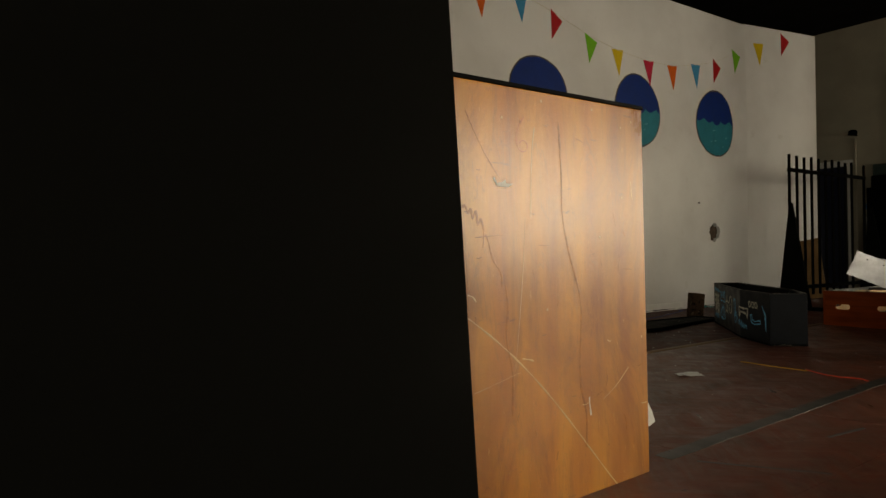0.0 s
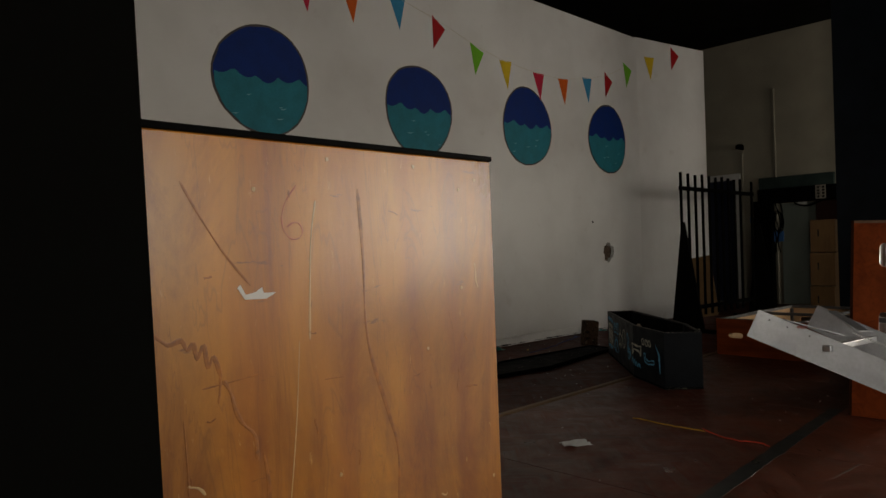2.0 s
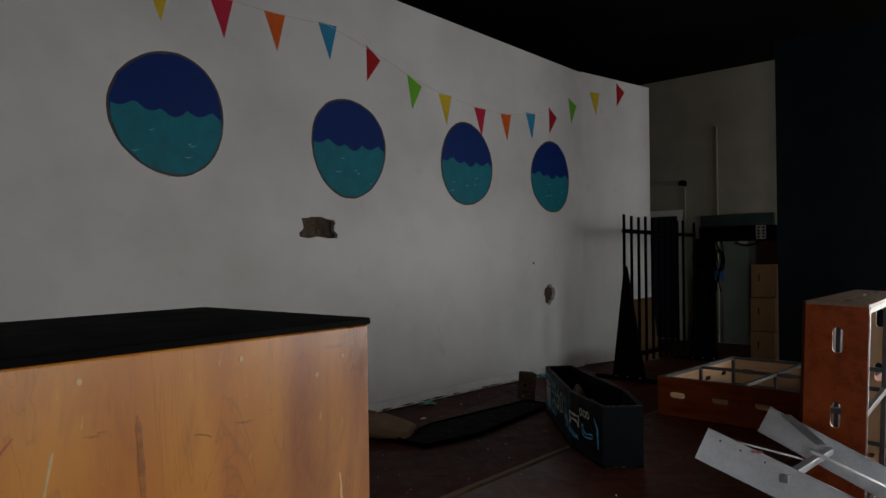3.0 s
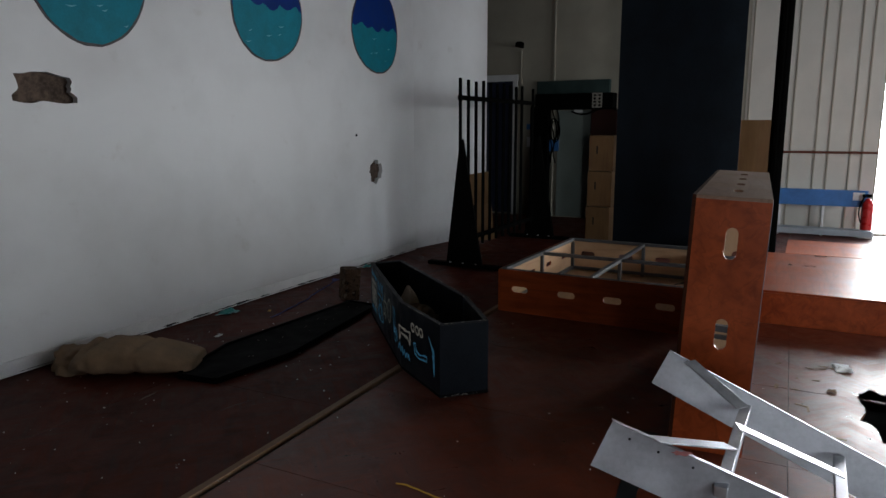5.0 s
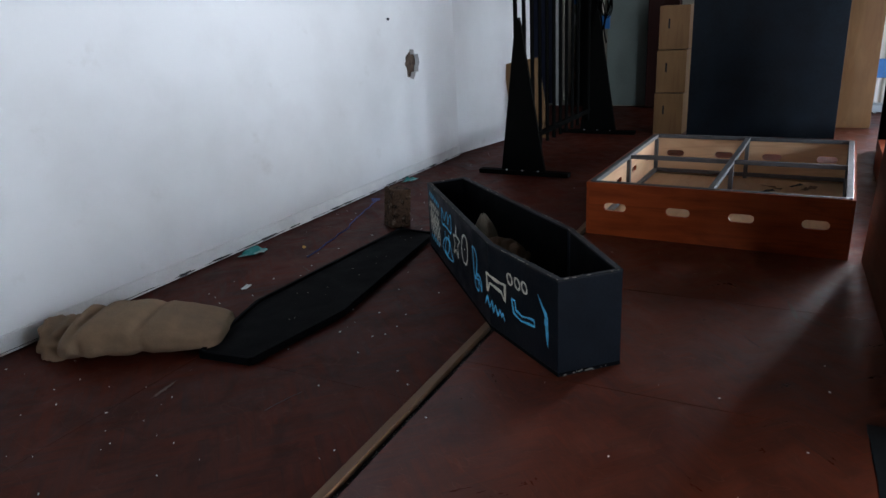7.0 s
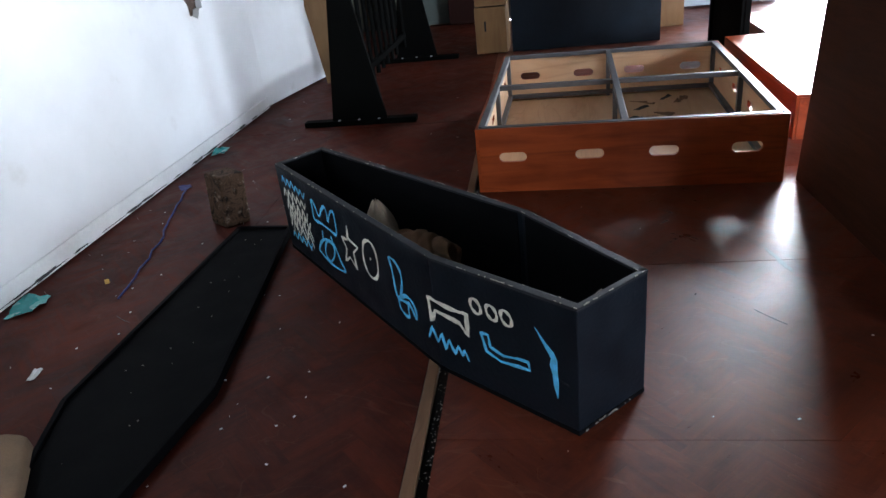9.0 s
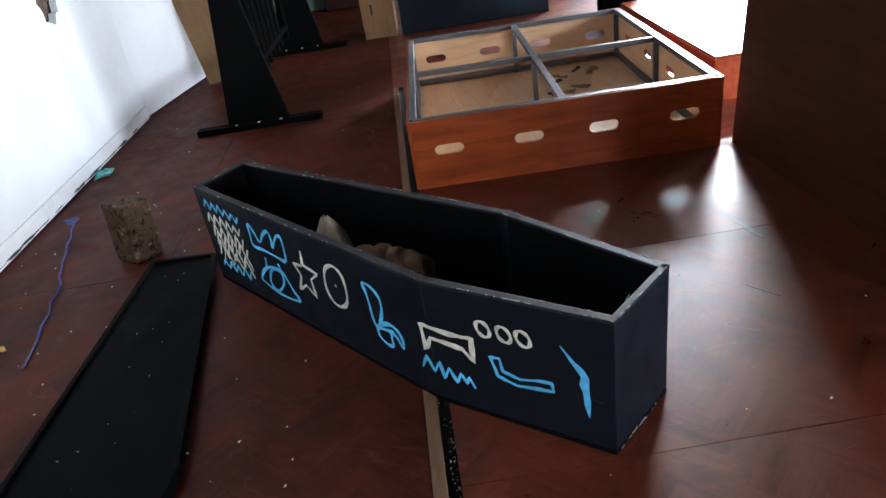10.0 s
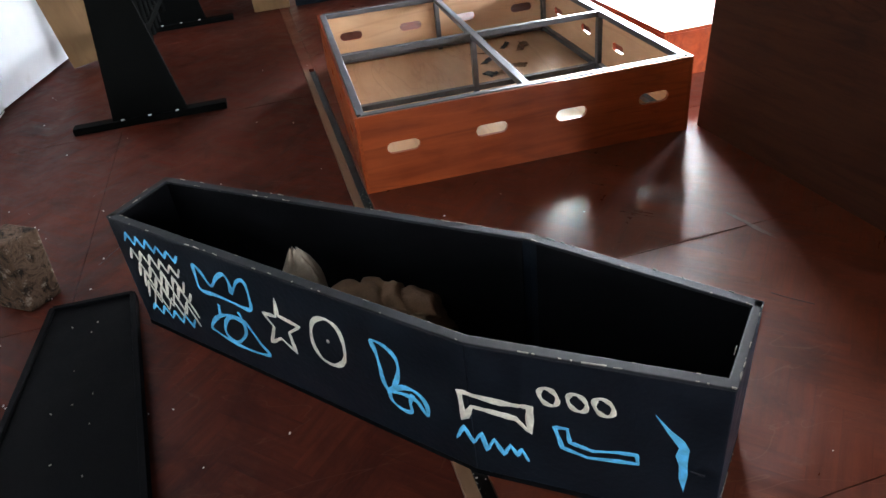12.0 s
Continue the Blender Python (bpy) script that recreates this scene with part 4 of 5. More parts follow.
# staging units: a deck with slotted sides and a steel frame inside
def staging_unit(name, m, L, W, H, slots_x, slots_y, label, side_mat_x, side_mat_y, deck_mat, lap=0.0):
    """Deck in the xy plane at z 0, L along x, W along y; sides stand H high from it."""
    t = thing(name, m, label, "staging")
    th = 0.018
    low = th if lap else 0.0
    part("deck", plate(rect(th + 0.001 - lap, th + 0.001 - lap, L - th - 0.001 + lap, W - th - 0.001 + lap), (), th), deck_mat, t, "plywood deck board")
    hx = [stadium(x, H * 0.55, 0.15, 0.048) for x in slots_x]
    hy = [stadium(y, H * 0.55, 0.16, 0.058) for y in slots_y]
    for y, face in ((0.0, 0), (W - th, 0)):
        side = part("long_side", plate(rect(0, low, L, H), hx, th), side_mat_x, t, "red-stained plywood side with hand slots", Matrix(((1, 0, 0, 0), (0, 0, 1, y), (0, 1, 0, 0), (0, 0, 0, 1))))
        under(part("raw_inner_face", plate(rect(0.02, th + 0.002, L - 0.02, H - 0.012), hx, 0.002), M_RAW, t, "bare plywood inner face", Matrix(((1, 0, 0, 0), (0, 0, 1, y + th + 0.0005 if y == 0 else y - 0.0025), (0, 1, 0, 0), (0, 0, 0, 1)))), side)
    for x in (0.0, L - th):
        side = part("short_side", plate(rect(th, low, W - th, H), hy, th), side_mat_y, t, "red-stained plywood side with hand slots", Matrix(((0, 0, 1, x), (1, 0, 0, 0), (0, 1, 0, 0), (0, 0, 0, 1))))
        under(part("raw_inner_face", plate(rect(0.022, th + 0.002, W - 0.022, H - 0.012), hy, 0.002), M_RAW, t, "bare plywood inner face", Matrix(((0, 0, 1, x + th + 0.0005 if x == 0 else x - 0.0025), (1, 0, 0, 0), (0, 1, 0, 0), (0, 0, 0, 1)))), side)
    s = 0.04
    def steel(a, b):
        b_ = bmesh.new()
        bar_between(b_, a, b, s, s * 0.8, 0.003)
        part("steel_bar", b_, M_STEEL, t, "grey steel frame bar")
    e = 0.035
    zt, zb = H - 0.012, th + 0.03
    for z in (zt, zb):
        steel((e, e, z), (L - e, e, z)); steel((e, W - e, z), (L - e, W - e, z))
        steel((e, e, z), (e, W - e, z)); steel((L - e, e, z), (L - e, W - e, z))
    steel((e, W / 2, zt - 0.003), (L - e, W / 2, zt - 0.003))
    steel((L / 2, e, zt - 0.006), (L / 2, W - e, zt - 0.006))
    steel((L / 2, e, zb), (L / 2, W - e, zb))
    for x in (e, L / 2, L - e):
        for y in (e, W / 2, W - e):
            steel((x, y, th), (x, y, zt - 0.03))
    return t


platform = staging_unit("staging_platform", pose(8.915, 1.525, 0, 0, 0, -1.4), 2.03, 1.685, 0.388,
                        (0.30, 0.78, 1.25, 1.73), (0.20, 0.635, 1.04, 1.475), "upturned red plywood staging platform with a steel frame inside", M_RED, M_RED, M_RAW)
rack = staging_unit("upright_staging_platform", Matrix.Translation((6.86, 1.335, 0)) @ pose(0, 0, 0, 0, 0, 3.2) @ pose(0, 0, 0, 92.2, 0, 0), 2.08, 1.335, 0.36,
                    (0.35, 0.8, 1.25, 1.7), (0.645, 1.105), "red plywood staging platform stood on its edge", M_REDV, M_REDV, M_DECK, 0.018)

# rack's upper side: grey skylight put into the colour along with dust
M_RACK_TOP = wood("dusty_skylit_plywood", (0.15, 0.075, 0.045), (0.30, 0.20, 0.14), (0.08, 0.03, 0.02), (0.6, 3, 3), 0.5)
rack_top = [c for c in rack.children if c.name.startswith("long_side")][1]
rack_top.data.materials[0] = M_RACK_TOP
tagged(rack_top, "plywood side with hand slots, greyed by dust and skylight")

# low stage blocks by the doorway
for k, (x0, y0, x1, y1) in enumerate(((9.6, 0.05, 11.58, 1.28), (11.6, 0.05, 12.62, 0.93))):
    b = thing("stage_block", pose(x0, y0, 0), "low red plywood stage block with a glossy top", "stage block", "low stage blocks")
    w, d = x1 - x0, y1 - y0
    part("top", box((w, d, 0.02), (w / 2, d / 2, 0.28), 0.003), M_RED, b)
    for cxy, size in (((w / 2, 0.009), (w, 0.018, 0.268)), ((w / 2, d - 0.009), (w, 0.018, 0.268)), ((0.009, d / 2), (0.018, d - 0.04, 0.268)), ((w - 0.009, d / 2), (0.018, d - 0.04, 0.268))):
        part("side_panel", box(size, (*cxy, 0.135), 0.002), M_RED, b)

# tall dark flats at the back
fa = thing("backdrop_flat", pose(13.15, 3.21, 0, 0, 0, -90.0), "tall blue-black backdrop flat standing behind the staging", "stage flat")
part("panel", box((1.61, 0.02, 4.9), (0.805, 0, 2.45), 0.003), M_FLAT, fa)
for bx in (0.03, 1.58):
    part("edge_batten", box((0.045, 0.04, 4.86), (bx, 0.031, 2.44), 0.003), M_FLAT, fa)
fb = thing("wing_flat", pose(11.757, 1.03, 0, 0, 0, 7.0), "narrow tall black wing flat seen edge on", "stage flat")
part("panel", box((0.85, 0.05, 5.0), (0.425, 0.03, 2.5), 0.004), M_BLACK, fb)
for bx in (0.03, 0.82):
    part("edge_batten", box((0.045, 0.03, 4.96), (bx, 0.0705, 2.49), 0.003), M_BLACK, fb)
bd = part("brown_board", box((0.03, 0.75, 1.745), (0, 0, 0.8725), 0.004), M_CRATE, m=pose(13.95, 1.60, 0))
tagged(bd, "plain brown board standing upright behind the flats", "board")

for k in range(3):
    c = thing("wooden_crate", pose(13.35, 3.437 - 0.005 * k, k * 0.515, 0, 0, -2 + 2 * k), "pale plywood crate in a stack of three", "crate", "stacked crates")
    body = part("body", box((0.42, 0.35, 0.505), (0, 0, 0.2525), 0.006), M_CRATE, c)
    part("hand_slot", box((0.006, 0.02, 0.11), (-0.212, 0.06, 0.30), 0.002), M_EDGE, body, "dark hand slot")

# prison gate prop on two braced stands
gate = thing("bar_gate", Matrix(), "black painted prop gate of bars on braced wooden stands", "gate")
GA, GB = Vector((10.66, 4.445, 0)), Vector((13.0, 4.42, 0))
GD = GB - GA
for z, h in ((2.0, 0.055), (0.30, 0.055)):
    b_ = bmesh.new()
    bar_between(b_, GA - GD * 0.012 + Vector((0, 0, z)), GB + GD * 0.012 + Vector((0, 0, z)), 0.045, h, 0.003)
    part("crossbar", b_, M_BLACK, gate)
for i in range(12):
    if i == 10:
        continue
    p = GA + GD * (i / 11)
    b_ = bmesh.new()
    rod(b_, (p.x, p.y, 0.18), (p.x, p.y, 2.225 - 0.01 * (i % 3)), 0.021, 10)
    part("bar", b_, M_BLACK, gate)
for gx, gy in ((10.60, 4.36), (13.05, 4.30)):
    prof = [(-0.235, 0.03), (0.235, 0.03), (0.055, 1.5), (0.015, 1.52)]
    part("brace", plate(prof, (), 0.035), M_BLACK, gate, "tapered black plywood brace", Matrix(((0, 0, 1, gx - 0.02), (1, 0, 0, gy), (0, 1, 0, 0), (0, 0, 0, 1))))
    foot = part("foot", box((0.09, 0.96, 0.045), (gx, gy, 0.0225), 0.004), M_BLACK, gate)
    for k in (-0.17, 0.0, 0.17):
        part("bolt", box((0.015, 0.02, 0.008), (gx - 0.04, gy + k, 0.05), 0.003), M_PAPER, foot, "pale bolt head")
lb = part("leaning_board", box((0.02, 0.47, 0.97), (0, 0, 0.485), 0.003), M_CRATE, m=pose(12.22, 4.90, 0.042, -10, 7, 0))
tagged(lb, "brown board leaning against the end of the set wall", "board")

# back of the stage: door, beam, cables
door = thing("door_1", pose(X1, 6.06, 0), "dark blue door in a white frame behind the gate", "door", kind="structure")
part("leaf", box((0.04, 0.565, 2.48), (0.05, 0.005, 1.262), 0.004), M_DARKDOOR, door)
for y in (-0.33, 0.34):
    part("door_frame", box((0.05, 0.09, 2.5), (-0.027, y, 1.25), 0.004), M_WHITE, door)
part("door_frame", box((0.05, 0.78, 0.12), (-0.027, 0, 2.56), 0.004), M_WHITE, door)
d2 = part("door_2", box((0.04, 0.65, 1.93), (X1 - 0.022, 4.565, 0.985), 0.004), M_GREEN)
tagged(d2, "pale green flush door in the far wall", "door", kind="structure")
beam = part("beam", box((0.10, 1.34, 0.23), (X1 - 0.051, 4.61, 2.36), 0.006), M_BEAM)
tagged(beam, "dull green board across the wall above the door", "beam", kind="structure")
# added black box fills the dark void under the green board
shelf = part("service_box", box((0.30, 1.40, 0.275), (X1 - 0.151, 4.53, 2.10), 0.006), M_BLACK)
tagged(shelf, "black box filling the dark void above the door", "box", kind="structure")
# dark panel fills the space between the pale door and the flat
side = part("trim", box((0.18, 0.46, 1.95), (X1 - 0.091, 4.0, 0.985), 0.006), plain_paint("dark_red_brown_paint", (0.022, 0.006, 0.004), 0.6, 0.3, 3, spec=0.2))
tagged(side, "dark red-brown upright panel beside the pale door", "trim", kind="structure")
grille = part("pierced_plate", plate(rect(-0.085, -0.125, 0.085, 0.125), [oval_ring(x, z, 0.028, 0.020, 10) for x in (-0.042, 0.042) for z in (-0.085, -0.028, 0.028, 0.085)], 0.02), M_CHIP, m=upright_plane((X1 - 0.325, 4.09), (X1 - 0.325, 3.09), 2.11))
tagged(grille, "pale pierced plate fixed to the black box", "plate")
dark = part("trim", box((0.16, 0.34, 2.0), (X1 - 0.09, 5.2, 1.02), 0.006), M_BLACK)
tagged(dark, "dark boxed pipe casing beside the door", "trim", kind="structure")
for y in (5.62, 4.98, 3.3):
    p_ = tagged(part("conduit", rod(bmesh.new(), (X1 - 0.03, y, 0.01), (X1 - 0.03, y, 4.2 if y < 5.5 else 3.05), 0.02), M_CREAM), "vertical conduit pipe on the cream wall", "pipe")
for k in range(4):
    pts = [(X1 - 0.22 - 0.02 * k, 4.98 - 0.05 * k + 0.05 * math.sin(i * 0.7 + k), 2.0 - i * 0.11) for i in range(10)]
    tagged(tube("hanging_cable", pts, 0.011, M_BLACK), "loose black cable hanging from the beam", "cable", "hanging cables")
for k in range(3):
    pts = [(X1 - 0.34 - 0.01 * k, 4.86 - 0.02 * k + 0.085 * math.sin(2 * math.pi * i / 22), 1.62 - 0.02 * k + 0.19 * math.cos(2 * math.pi * i / 22)) for i in range(22)]
    tagged(tube("cable_loop", pts, 0.009, M_BLACK, cyclic=True), "coiled black cable hung beside the door", "cable", "hanging cables")
tagged(tube("cable_run", [(X1 - 0.33, 4.55 - 0.1 * i, 1.93 - 0.06 * math.sin(i * 0.75)) for i in range(9)], 0.016, M_BLACK), "thick black cable sagging under the black box", "cable", "hanging cables")
fit_ = thing("wall_lamp", pose(X1, 5.60, 3.1), "small dark wall lamp on a bracket", "lamp")
part("bracket", box((0.2, 0.03, 0.03), (-0.1, 0, 0), 0.004), M_BLACK, fit_)
part("shade", lumpy((0.14, 0.16, 0.09), 2, 0.02, 1, 3), M_BLACK, fit_, m=pose(-0.18, 0, 0.0))

# panels paler than the rest of the wall: brighter light put into their colour
M_PANEL = plain_paint("lit_cream_panel_paint", (0.62, 0.60, 0.53), 0.6, 0.08, 1.5, spec=0.3)
for y0, y1 in ((-0.13, 0.22), (0.22, 0.70), (0.70, 1.05), (1.05, 1.75)):
    part("wall_panel", box((0.008, y1 - y0 - 0.006, TOP - 0.1), (0, 0, 0), 0.001), M_PANEL, east, "cream wall panel, made paler for the light by the doorway").matrix_parent_inverse = east.matrix_basis.inverted() @ Matrix.Translation((X1 - 0.0045, (y0 + y1) / 2, TOP / 2))
# barre rail, blue board and battens on the right part of the far wall
for y in (0.06, 0.22, 0.52, 0.70, 1.05, 1.7):
    tagged(part("batten", box((0.02, 0.022, TOP - 0.1), (X1 - 0.011, y, TOP / 2), 0.003), M_CREAM), "cream batten over a panel joint on the wall", "batten", "wall battens", "structure")
rail = thing("wall_rail", pose(X1, 0, 0), "thin brown hand rail fixed along the cream wall", "rail")
part("rail_bar", rod(bmesh.new(), (-0.12, -0.14, 1.26), (-0.12, 1.5, 1.26), 0.018), M_BROWN, rail)
for y in (0.0, 0.75, 1.45):
    part("rail_bracket", rod(bmesh.new(), (0, y, 1.26), (-0.12, y, 1.26), 0.012), M_BROWN, rail)
M_LEDGE = plain_paint("pale_grey_ledge_paint", (0.34, 0.38, 0.41), 0.5, 0.2, 5)
bench = thing("blue_bench", pose(X1 - 0.35, 0.62, 0), "low bench with a blue painted back board by the wall", "bench")
part("back_board", box((0.025, 1.35, 0.25), (0.1, 0, 0.575), 0.004), M_BLUE, bench)
part("foot_rail", box((0.26, 1.5, 0.09), (-0.05, 0, 0.078), 0.006), M_LEDGE, bench, "pale grey ledge along the foot of the bench")
for y in (-0.62, -0.1, 0.5):
    part("leg", box((0.03, 0.035, 0.70), (0.125, y, 0.35), 0.004), M_WHITE, bench)
    part("foot", box((0.24, 0.035, 0.03), (0.05, y, 0.015), 0.004), M_WHITE, bench)
ext = thing("fire_extinguisher", pose(15.28, -0.06, 0.0), "red fire extinguisher with a black hose on a small stand", "extinguisher")
b_ = bmesh.new()
bmesh.ops.create_cone(b_, cap_ends=True, segments=20, radius1=0.075, radius2=0.075, depth=0.42, matrix=pose(0, 0, 0.31))
part("cylinder", b_, M_EXT, ext, smooth=False)
b_ = bmesh.new()
bmesh.ops.create_cone(b_, cap_ends=True, segments=20, radius1=0.075, radius2=0.025, depth=0.07, matrix=pose(0, 0, 0.555))
part("shoulder", b_, M_EXT, ext)
part("stand", box((0.2, 0.2, 0.1), (0, 0, 0.05), 0.006), M_WHITE, ext)
part("handle", box((0.03, 0.12, 0.05), (0, 0.02, 0.63), 0.006), M_BLACK, ext)
tube("hose", [(0, 0.05 + 0.06 * math.sin(i * 0.35), 0.62 - i * 0.05) for i in range(9)], 0.01, M_BLACK, ext)
notice = part("notice", box((0.004, 0.15, 0.12), (X1 - 0.266, 0.065, 0.61), 0.001), M_PAPER)
tagged(notice, "small printed safety notice on the blue board", "sign")

# aluminium step ladder lying tilted
ladder = thing("step_ladder", Matrix(), "dull aluminium step ladder lying tipped over", "ladder")
FT, FE, NT, NE = Vector((5.893, 1.20, 0.832)), Vector((6.0, -0.25, 0.185)), Vector((5.088, 1.214, 0.868)), Vector((5.66, -0.25, 0.185))


def channel(a, b):
    """A rail of bent section: a light upper web and a lower flange, drawn along from a to b."""
    d = (b - a).normalized()
    across = Vector((1, 0, 0))
    up = across.cross(d).normalized()
    if up.z < 0:
        up = -up
    across = d.cross(up).normalized()
    if across.x < 0:
        across = -across
    p0 = Vector((0, 0, 0))
    p1 = p0 - up * 0.085 - across * 0.016
    p2 = p1 - up * 0.055 - across * 0.012
    p3 = p0 + across * 0.02 - up * 0.004
    sect = [p3, p0, p1, p2]
    bm_ = bmesh.new()
    rows = [[bm_.verts.new(q + p) for p in sect] for q in (a, b)]
    for k in range(3):
        bm_.faces.new((rows[0][k], rows[0][k + 1], rows[1][k + 1], rows[1][k]))
    bmesh.ops.solidify(bm_, geom=list(bm_.faces), thickness=0.004)
    return bm_


rail_far = part("side_rail", channel(FT, FE), M_ALU, ladder, "broad aluminium channel rail")
rail_near = part("side_rail", channel(NT, NE), M_ALU, ladder, "broad aluminium channel rail")
for u in (0.19, 0.40, 0.61, 0.82):
    b_ = bmesh.new()
    dn = Vector((-0.03, 0, -0.05))
    bar_between(b_, FT.lerp(FE, u) + dn, NT.lerp(NE, u) + dn, 0.036, 0.03, 0.003)
    part("tread", b_, M_ALU, ladder, "aluminium tread")
for a, b in ((FT.lerp(FE, 0.05), FT.lerp(FE, 0.19).lerp(NT.lerp(NE, 0.19), 0.25)), (NT.lerp(NE, 0.07), NT.lerp(NE, 0.19).lerp(FT.lerp(FE, 0.19), 0.25)),
             (FT.lerp(FE, 0.40).lerp(NT.lerp(NE, 0.40), 0.45), FT.lerp(FE, 0.19).lerp(NT.lerp(NE, 0.19), 0.5))):
    b_ = bmesh.new()
    bar_between(b_, a, b, 0.052, 0.005, 0.001)
    part("strap", b_, M_ALU, ladder, "flat riveted aluminium strap")
for p in (FT.lerp(FE, 0.62), NT.lerp(NE, 0.62)):
    b_ = bmesh.new()
    bar_between(b_, p + Vector((0, 0, -0.05)), (p.x, p.y + 0.04, 0.0), 0.035, 0.02, 0.002)
    part("back_leg", b_, M_ALU, ladder)
for u in (0.03, 0.08, 0.14):
    for a, b, owner in ((FT, FE, rail_far), (NT, NE, rail_near)):
        p = a.lerp(b, u)
        part("rivet", box((0.007, 0.007, 0.007), (p.x, p.y, p.z - 0.03), 0.002), M_EDGE, owner)
part("red_paint_smear", plate(ragged(0, 0, 0.024, 0.008, 14, 6, 0.9), (), 0.001), M_PINK, ladder, m=Matrix.Translation(NT.lerp(NE, 0.12) + Vector((-0.006, 0, 0))) @ pose(0, 0, 0, 90, 0, -70))

# small loose things on the floor
blk = part("block", box((0.16, 0.18, 0.31), (0, 0, 0.155), 0.012), M_BLOCK, m=pose(8.67, 4.68, 0.0, 0, 5, -35))
tagged(blk, "mottled brown block standing on end on the floor", "block")


def cord_on_floor(name, a, b, mat, label, seed, wig=0.03, r=0.006):
    rn = random.Random(seed)
    pts = []
    for i in range(16):
        u = i / 15
        pts.append((a[0] + (b[0] - a[0]) * u + wig * math.sin(u * 7 + seed) * rn.random(), a[1] + (b[1] - a[1]) * u + wig * math.cos(u * 5) * rn.random(), r))
    tagged(tube(name, pts, r, mat), label, "cord")


cord_on_floor("cord", (5.85, 2.38), (5.83, 1.87), M_YELLOW, "thin yellow cord lying on the floor", 1, 0.02, 0.004)
cord_on_floor("cord", (5.83, 1.85), (5.75, 1.44), M_ORANGE, "orange-red cord lying on the floor", 2, 0.06, 0.0045)
cord_on_floor("blue_ribbon", (9.25, 5.25), (7.80, 4.88), M_BLUECORD, "dark blue ribbon trailing over the floor", 3, 0.035, 0.005)


def scrap(name, x, y, sx, sy, rz, mat, label, category, seed, z=0.001):
    rn = random.Random(seed)
    bm_ = bmesh.new()
    bmesh.ops.create_grid(bm_, x_segments=5, y_segments=5, size=0.5)
    for v in bm_.verts:
        v.co = Vector((v.co.x * sx * (1 + 0.25 * rn.random()), v.co.y * sy * (1 + 0.25 * rn.random()), 0.004 + 0.25 * min(sx, sy) * rn.random() * abs(v.co.x + v.co.y)))
    bmesh.ops.solidify(bm_, geom=list(bm_.faces), thickness=0.0015)
    ob = part(name, bm_, mat, m=pose(x, y, z, 0, 0, rz))
    tagged(ob, label, category)


scrap("paper_scrap", 5.07, 2.32, 0.15, 0.10, -30, M_PAPER, "torn white paper lying on the floor", "paper", 1)
scrap("paper_scrap", 7.18, 4.90, 0.07, 0.03, 10, M_PAPER, "small torn paper scrap on the floor", "paper", 3)
scrap("paper_scrap", 8.60, 0.47, 0.16, 0.10, 10, M_PAPER, "crumpled pale paper on the bright floor", "paper", 4)
scrap("teal_scrap", 7.72, 5.34, 0.17, 0.13, 10, M_TEALBIT, "crumpled teal plastic scrap by the wall", "scrap", 5)
scrap("teal_scrap", 10.05, 5.38, 0.16, 0.10, 10, M_TEALBIT, "crumpled teal plastic scrap by the wall", "scrap", 6)
scrap("blue_scrap", 9.28, 5.29, 0.09, 0.07, 40, M_BLUECORD, "dark blue crumpled ribbon end by the wall", "scrap", 7)
scrap("yellow_scrap", 7.96, 5.06, 0.05, 0.02, 40, M_YELLOW, "small yellow scrap on the floor", "scrap", 8)
rnd = random.Random(17)
for k in range(9):
    scrap("rag_scrap", rnd.uniform(10.15, 10.75), rnd.uniform(1.68, 2.2), rnd.uniform(0.05, 0.13), rnd.uniform(0.03, 0.07), rnd.uniform(0, 180), M_LEAF if k % 3 else M_EDGE, "dark rag scrap lying inside the staging platform", "scrap", 60 + k, 0.0185)
rnd = random.Random(31)
for k in range(18):
    x, y = (8.03, 0.75) if k == 0 else (rnd.uniform(7.0, 8.6), rnd.uniform(0.50, 0.93))
    scrap("dry_leaf", x, y, rnd.uniform(0.03, 0.07), rnd.uniform(0.010, 0.022), rnd.uniform(0, 180), M_LEAF, "curled dry brown leaf on the floor", "leaf", 20 + k)
rnd = random.Random(11)
bm = bmesh.new()
for i in range(230):
    if i < 150:
        x, y = rnd.uniform(5.2, 9.5), rnd.gauss(4.3, 0.7)
    else:
        x, y = rnd.uniform(4.0, 11.5), rnd.uniform(0.3, 5.4)
    if y > 5.38 or (6.8 < x < 8.6 and 0 < y - 2.4 < 1.8 and abs((y - 2.6) - (x - 7.0)) < 0.45) or (8.9 < x < 11 and 1.5 < y < 3.25):
        continue
    s_ = rnd.uniform(0.0015, 0.005)
    add_box(bm, (s_ * 2, s_, s_ * 0.6), pose(x, y, s_ * 0.3 + 0.0005, 0, 0, rnd.uniform(0, 180)))
tagged(part("floor_grit", bm, M_PAPER), "pale crumbs and grit scattered over the floor", "grit", kind="stuff")
tape = part("floor_mark", box((0.5, 0.02, 0.001), (0, 0, 0.0012), 0), M_STEEL, m=pose(3.52, 0.93, 0, 0, 0, -58))
tagged(tape, "worn grey tape mark on the floor", "tape")
tape = part("floor_mark", box((0.3, 0.02, 0.001), (0, 0, 0.0012), 0), M_STEEL, m=pose(4.33, 0.96, 0, 0, 0, -6))
tagged(tape, "worn grey tape mark on the floor", "tape")

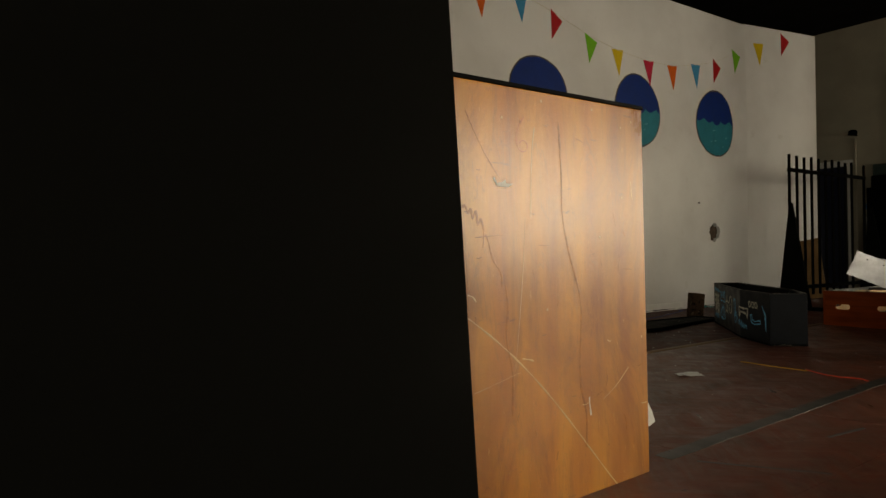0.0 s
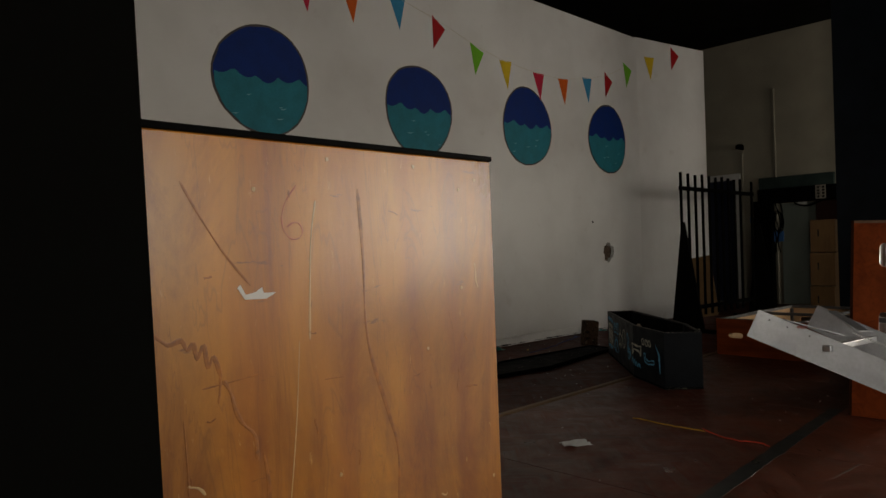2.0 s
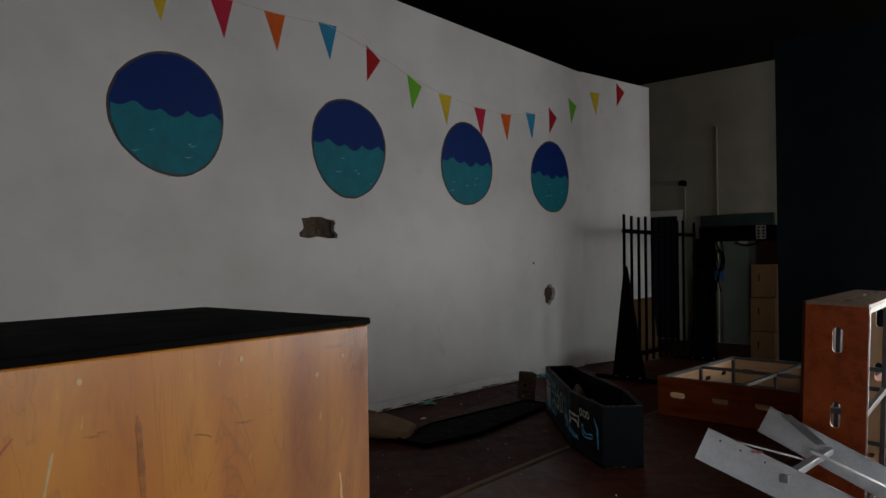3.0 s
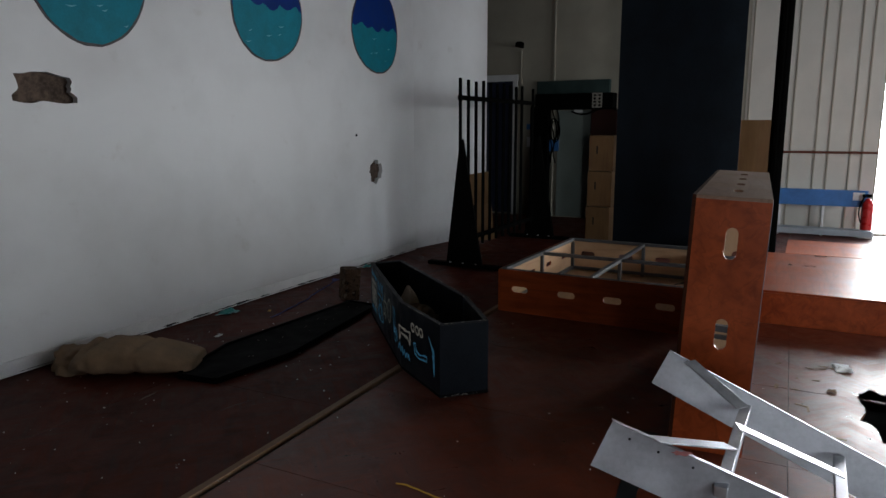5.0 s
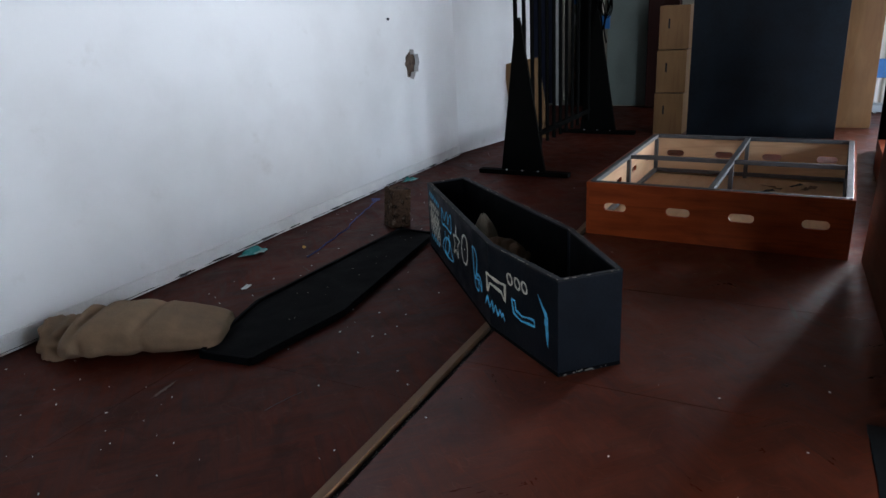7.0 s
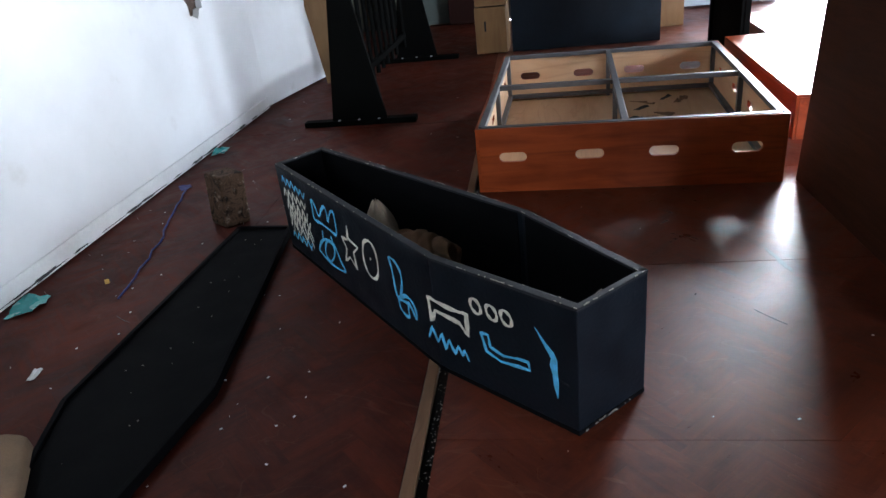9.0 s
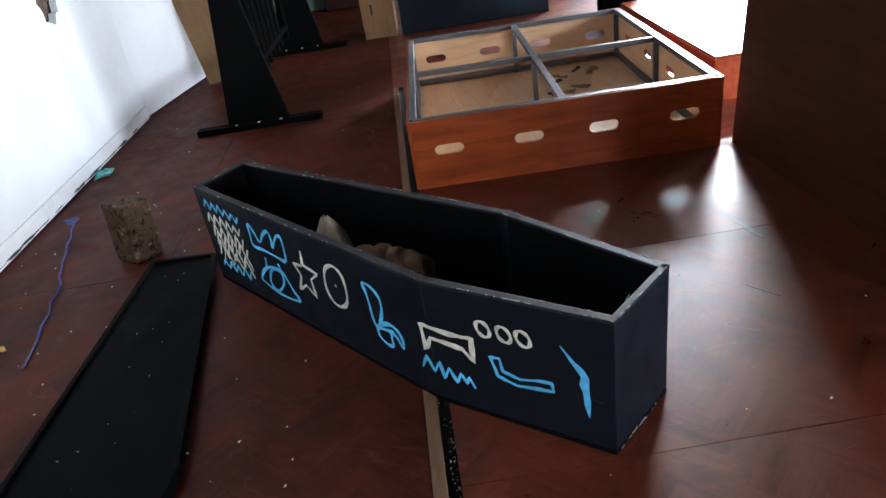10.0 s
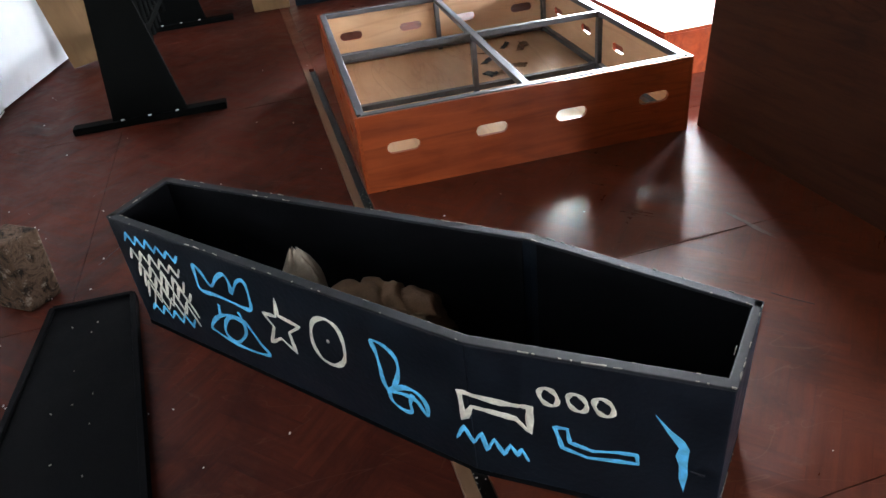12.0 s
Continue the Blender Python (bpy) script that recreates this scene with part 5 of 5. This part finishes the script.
ta, tb = Vector((3.32, 1.262, 0)), Vector((6.98, 1.448, 0))
tape_m = Matrix.Translation(ta) @ pose(0, 0, 0, 0, 0, math.degrees(math.atan2(tb.y - ta.y, tb.x - ta.x)))
M_TAPE = plain_paint("dull_grey_tape", (0.013, 0.015, 0.016), 0.34, 0.4, 5, wear=(0.05, 0.055, 0.055), spec=0.45)
rnd = random.Random(8)
tl = (tb - ta).length
upper = [(tl * i / 60, 0.043 + rnd.uniform(-0.004, 0.003)) for i in range(61)]
lower = [(tl * i / 60, -0.043 + rnd.uniform(-0.003, 0.004)) for i in range(61)]
tagged(part("floor_tape", plate(lower + upper[::-1], (), 0.0012), M_TAPE, m=tape_m @ Matrix.Translation((0, 0, 0.0004))), "long strip of worn grey tape on the floor", "tape")
M_SCUFF = plain_paint("pale_scuff", (0.12, 0.085, 0.07), 0.7, 0.4, 20)
for k, (sx, sy, sa, sl, sw) in enumerate(((8.0, 1.79, 12, 0.13, 0.012), (4.95, 0.95, 4, 0.16, 0.006), (5.6, 0.98, -5, 0.18, 0.005), (6.05, 4.35, 8, 0.08, 0.010))):
    tagged(part("scuff_mark", plate(ragged(0, 0, sl, sw, 30, 5 + k, 0.55), (), 0.0006), M_SCUFF, sub, m=pose(sx, sy, 0.0004, 0, 0, sa)), "pale rubbed scuff in the varnish")

# dark gap line at the wall's foot and small fixtures
# ragged dark patches drawn along the gap under the skirting
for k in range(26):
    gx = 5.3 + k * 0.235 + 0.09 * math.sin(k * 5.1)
    tagged(part("grime_patch", plate(ragged(0, 0.012, 0.11 + 0.05 * math.sin(k * 2.3), 0.006 + 0.004 * math.sin(k * 1.7), 12, k + 40, 0.9), (), 0.0015), M_GAP, skirt, m=Matrix.Translation((gx, WALL_Y - 0.0135, 0.012)) @ pose(0, 0, 0, 90, 0, 0)), "ragged dark line of the gap along the floor")
nail = part("nail", rod(bmesh.new(), (9.98, WALL_Y - 0.015, 1.57), (9.98, WALL_Y + 0.01, 1.57), 0.012), M_EDGE)
tagged(nail, "dark nail head in the white wall", "nail")
for (y, z, sy, sz, mat, lab) in ((5.42, 1.66, 0.16, 0.10, M_BLUE, "small blue notice on the far wall"), (4.95, 1.32, 0.2, 0.2, M_BLUE, "small blue notice beside the pale door"),
                                 (4.50, 1.98, 0.16, 0.14, M_PAPER, "small white notice above the pale door"), (5.44, 1.38, 0.10, 0.18, M_PAPER, "small white box on the far wall")):
    tagged(part("notice", box((0.02, sy, sz), (X1 - 0.055 if y < 4.99 else X1 - 0.012, y, z), 0.003), mat), lab, "sign", "notices on the wall")

rr = random.Random(14)
bmc = bmesh.new()
for a, b in ((CF, CM), (CM, CA), (CA, CB), (CB, CS), (CS, CF2)):
    for i in range(6):
        u = rr.random() ** (1.6 if i % 2 else 0.5)
        p = Vector(a).lerp(Vector(b), u)
        d = (Vector(b) - Vector(a)).normalized()
        add_box(bmc, (rr.uniform(0.003, 0.02) * rr.choice((0.5, 1, 1.8)), rr.uniform(0.0015, 0.004), 0.003), Matrix.Translation((p.x - d.y * 0.001, p.y + d.x * 0.001, COF_H + 0.0085)) @ pose(0, 0, 0, 0, 0, math.degrees(math.atan2(d.y, d.x)) + rr.uniform(-8, 8)))
tagged(part("paint_chip", bmc, M_CHIP, coffin, "chipped pale specks along the rim"), kind="stuff")
for k, (x, y, ln, rz, bend) in enumerate(((7.6, 4.75, 0.12, 60, 0.004), (6.2, 3.75, 0.2, -15, 0.005), (7.55, 1.95, 0.14, 40, 0.003), (8.9, 4.4, 0.15, -30, 0.004))):
    pts = [(ln * (i / 10 - 0.5), bend * math.sin(i / 10 * math.pi), 0.0004) for i in range(11)]
    tube("floor_scratch", pts, 0.0011, M_STEEL, sub, "thin pale scratch", 1, pose(x, y, 0.0002, 0, 0, rz))
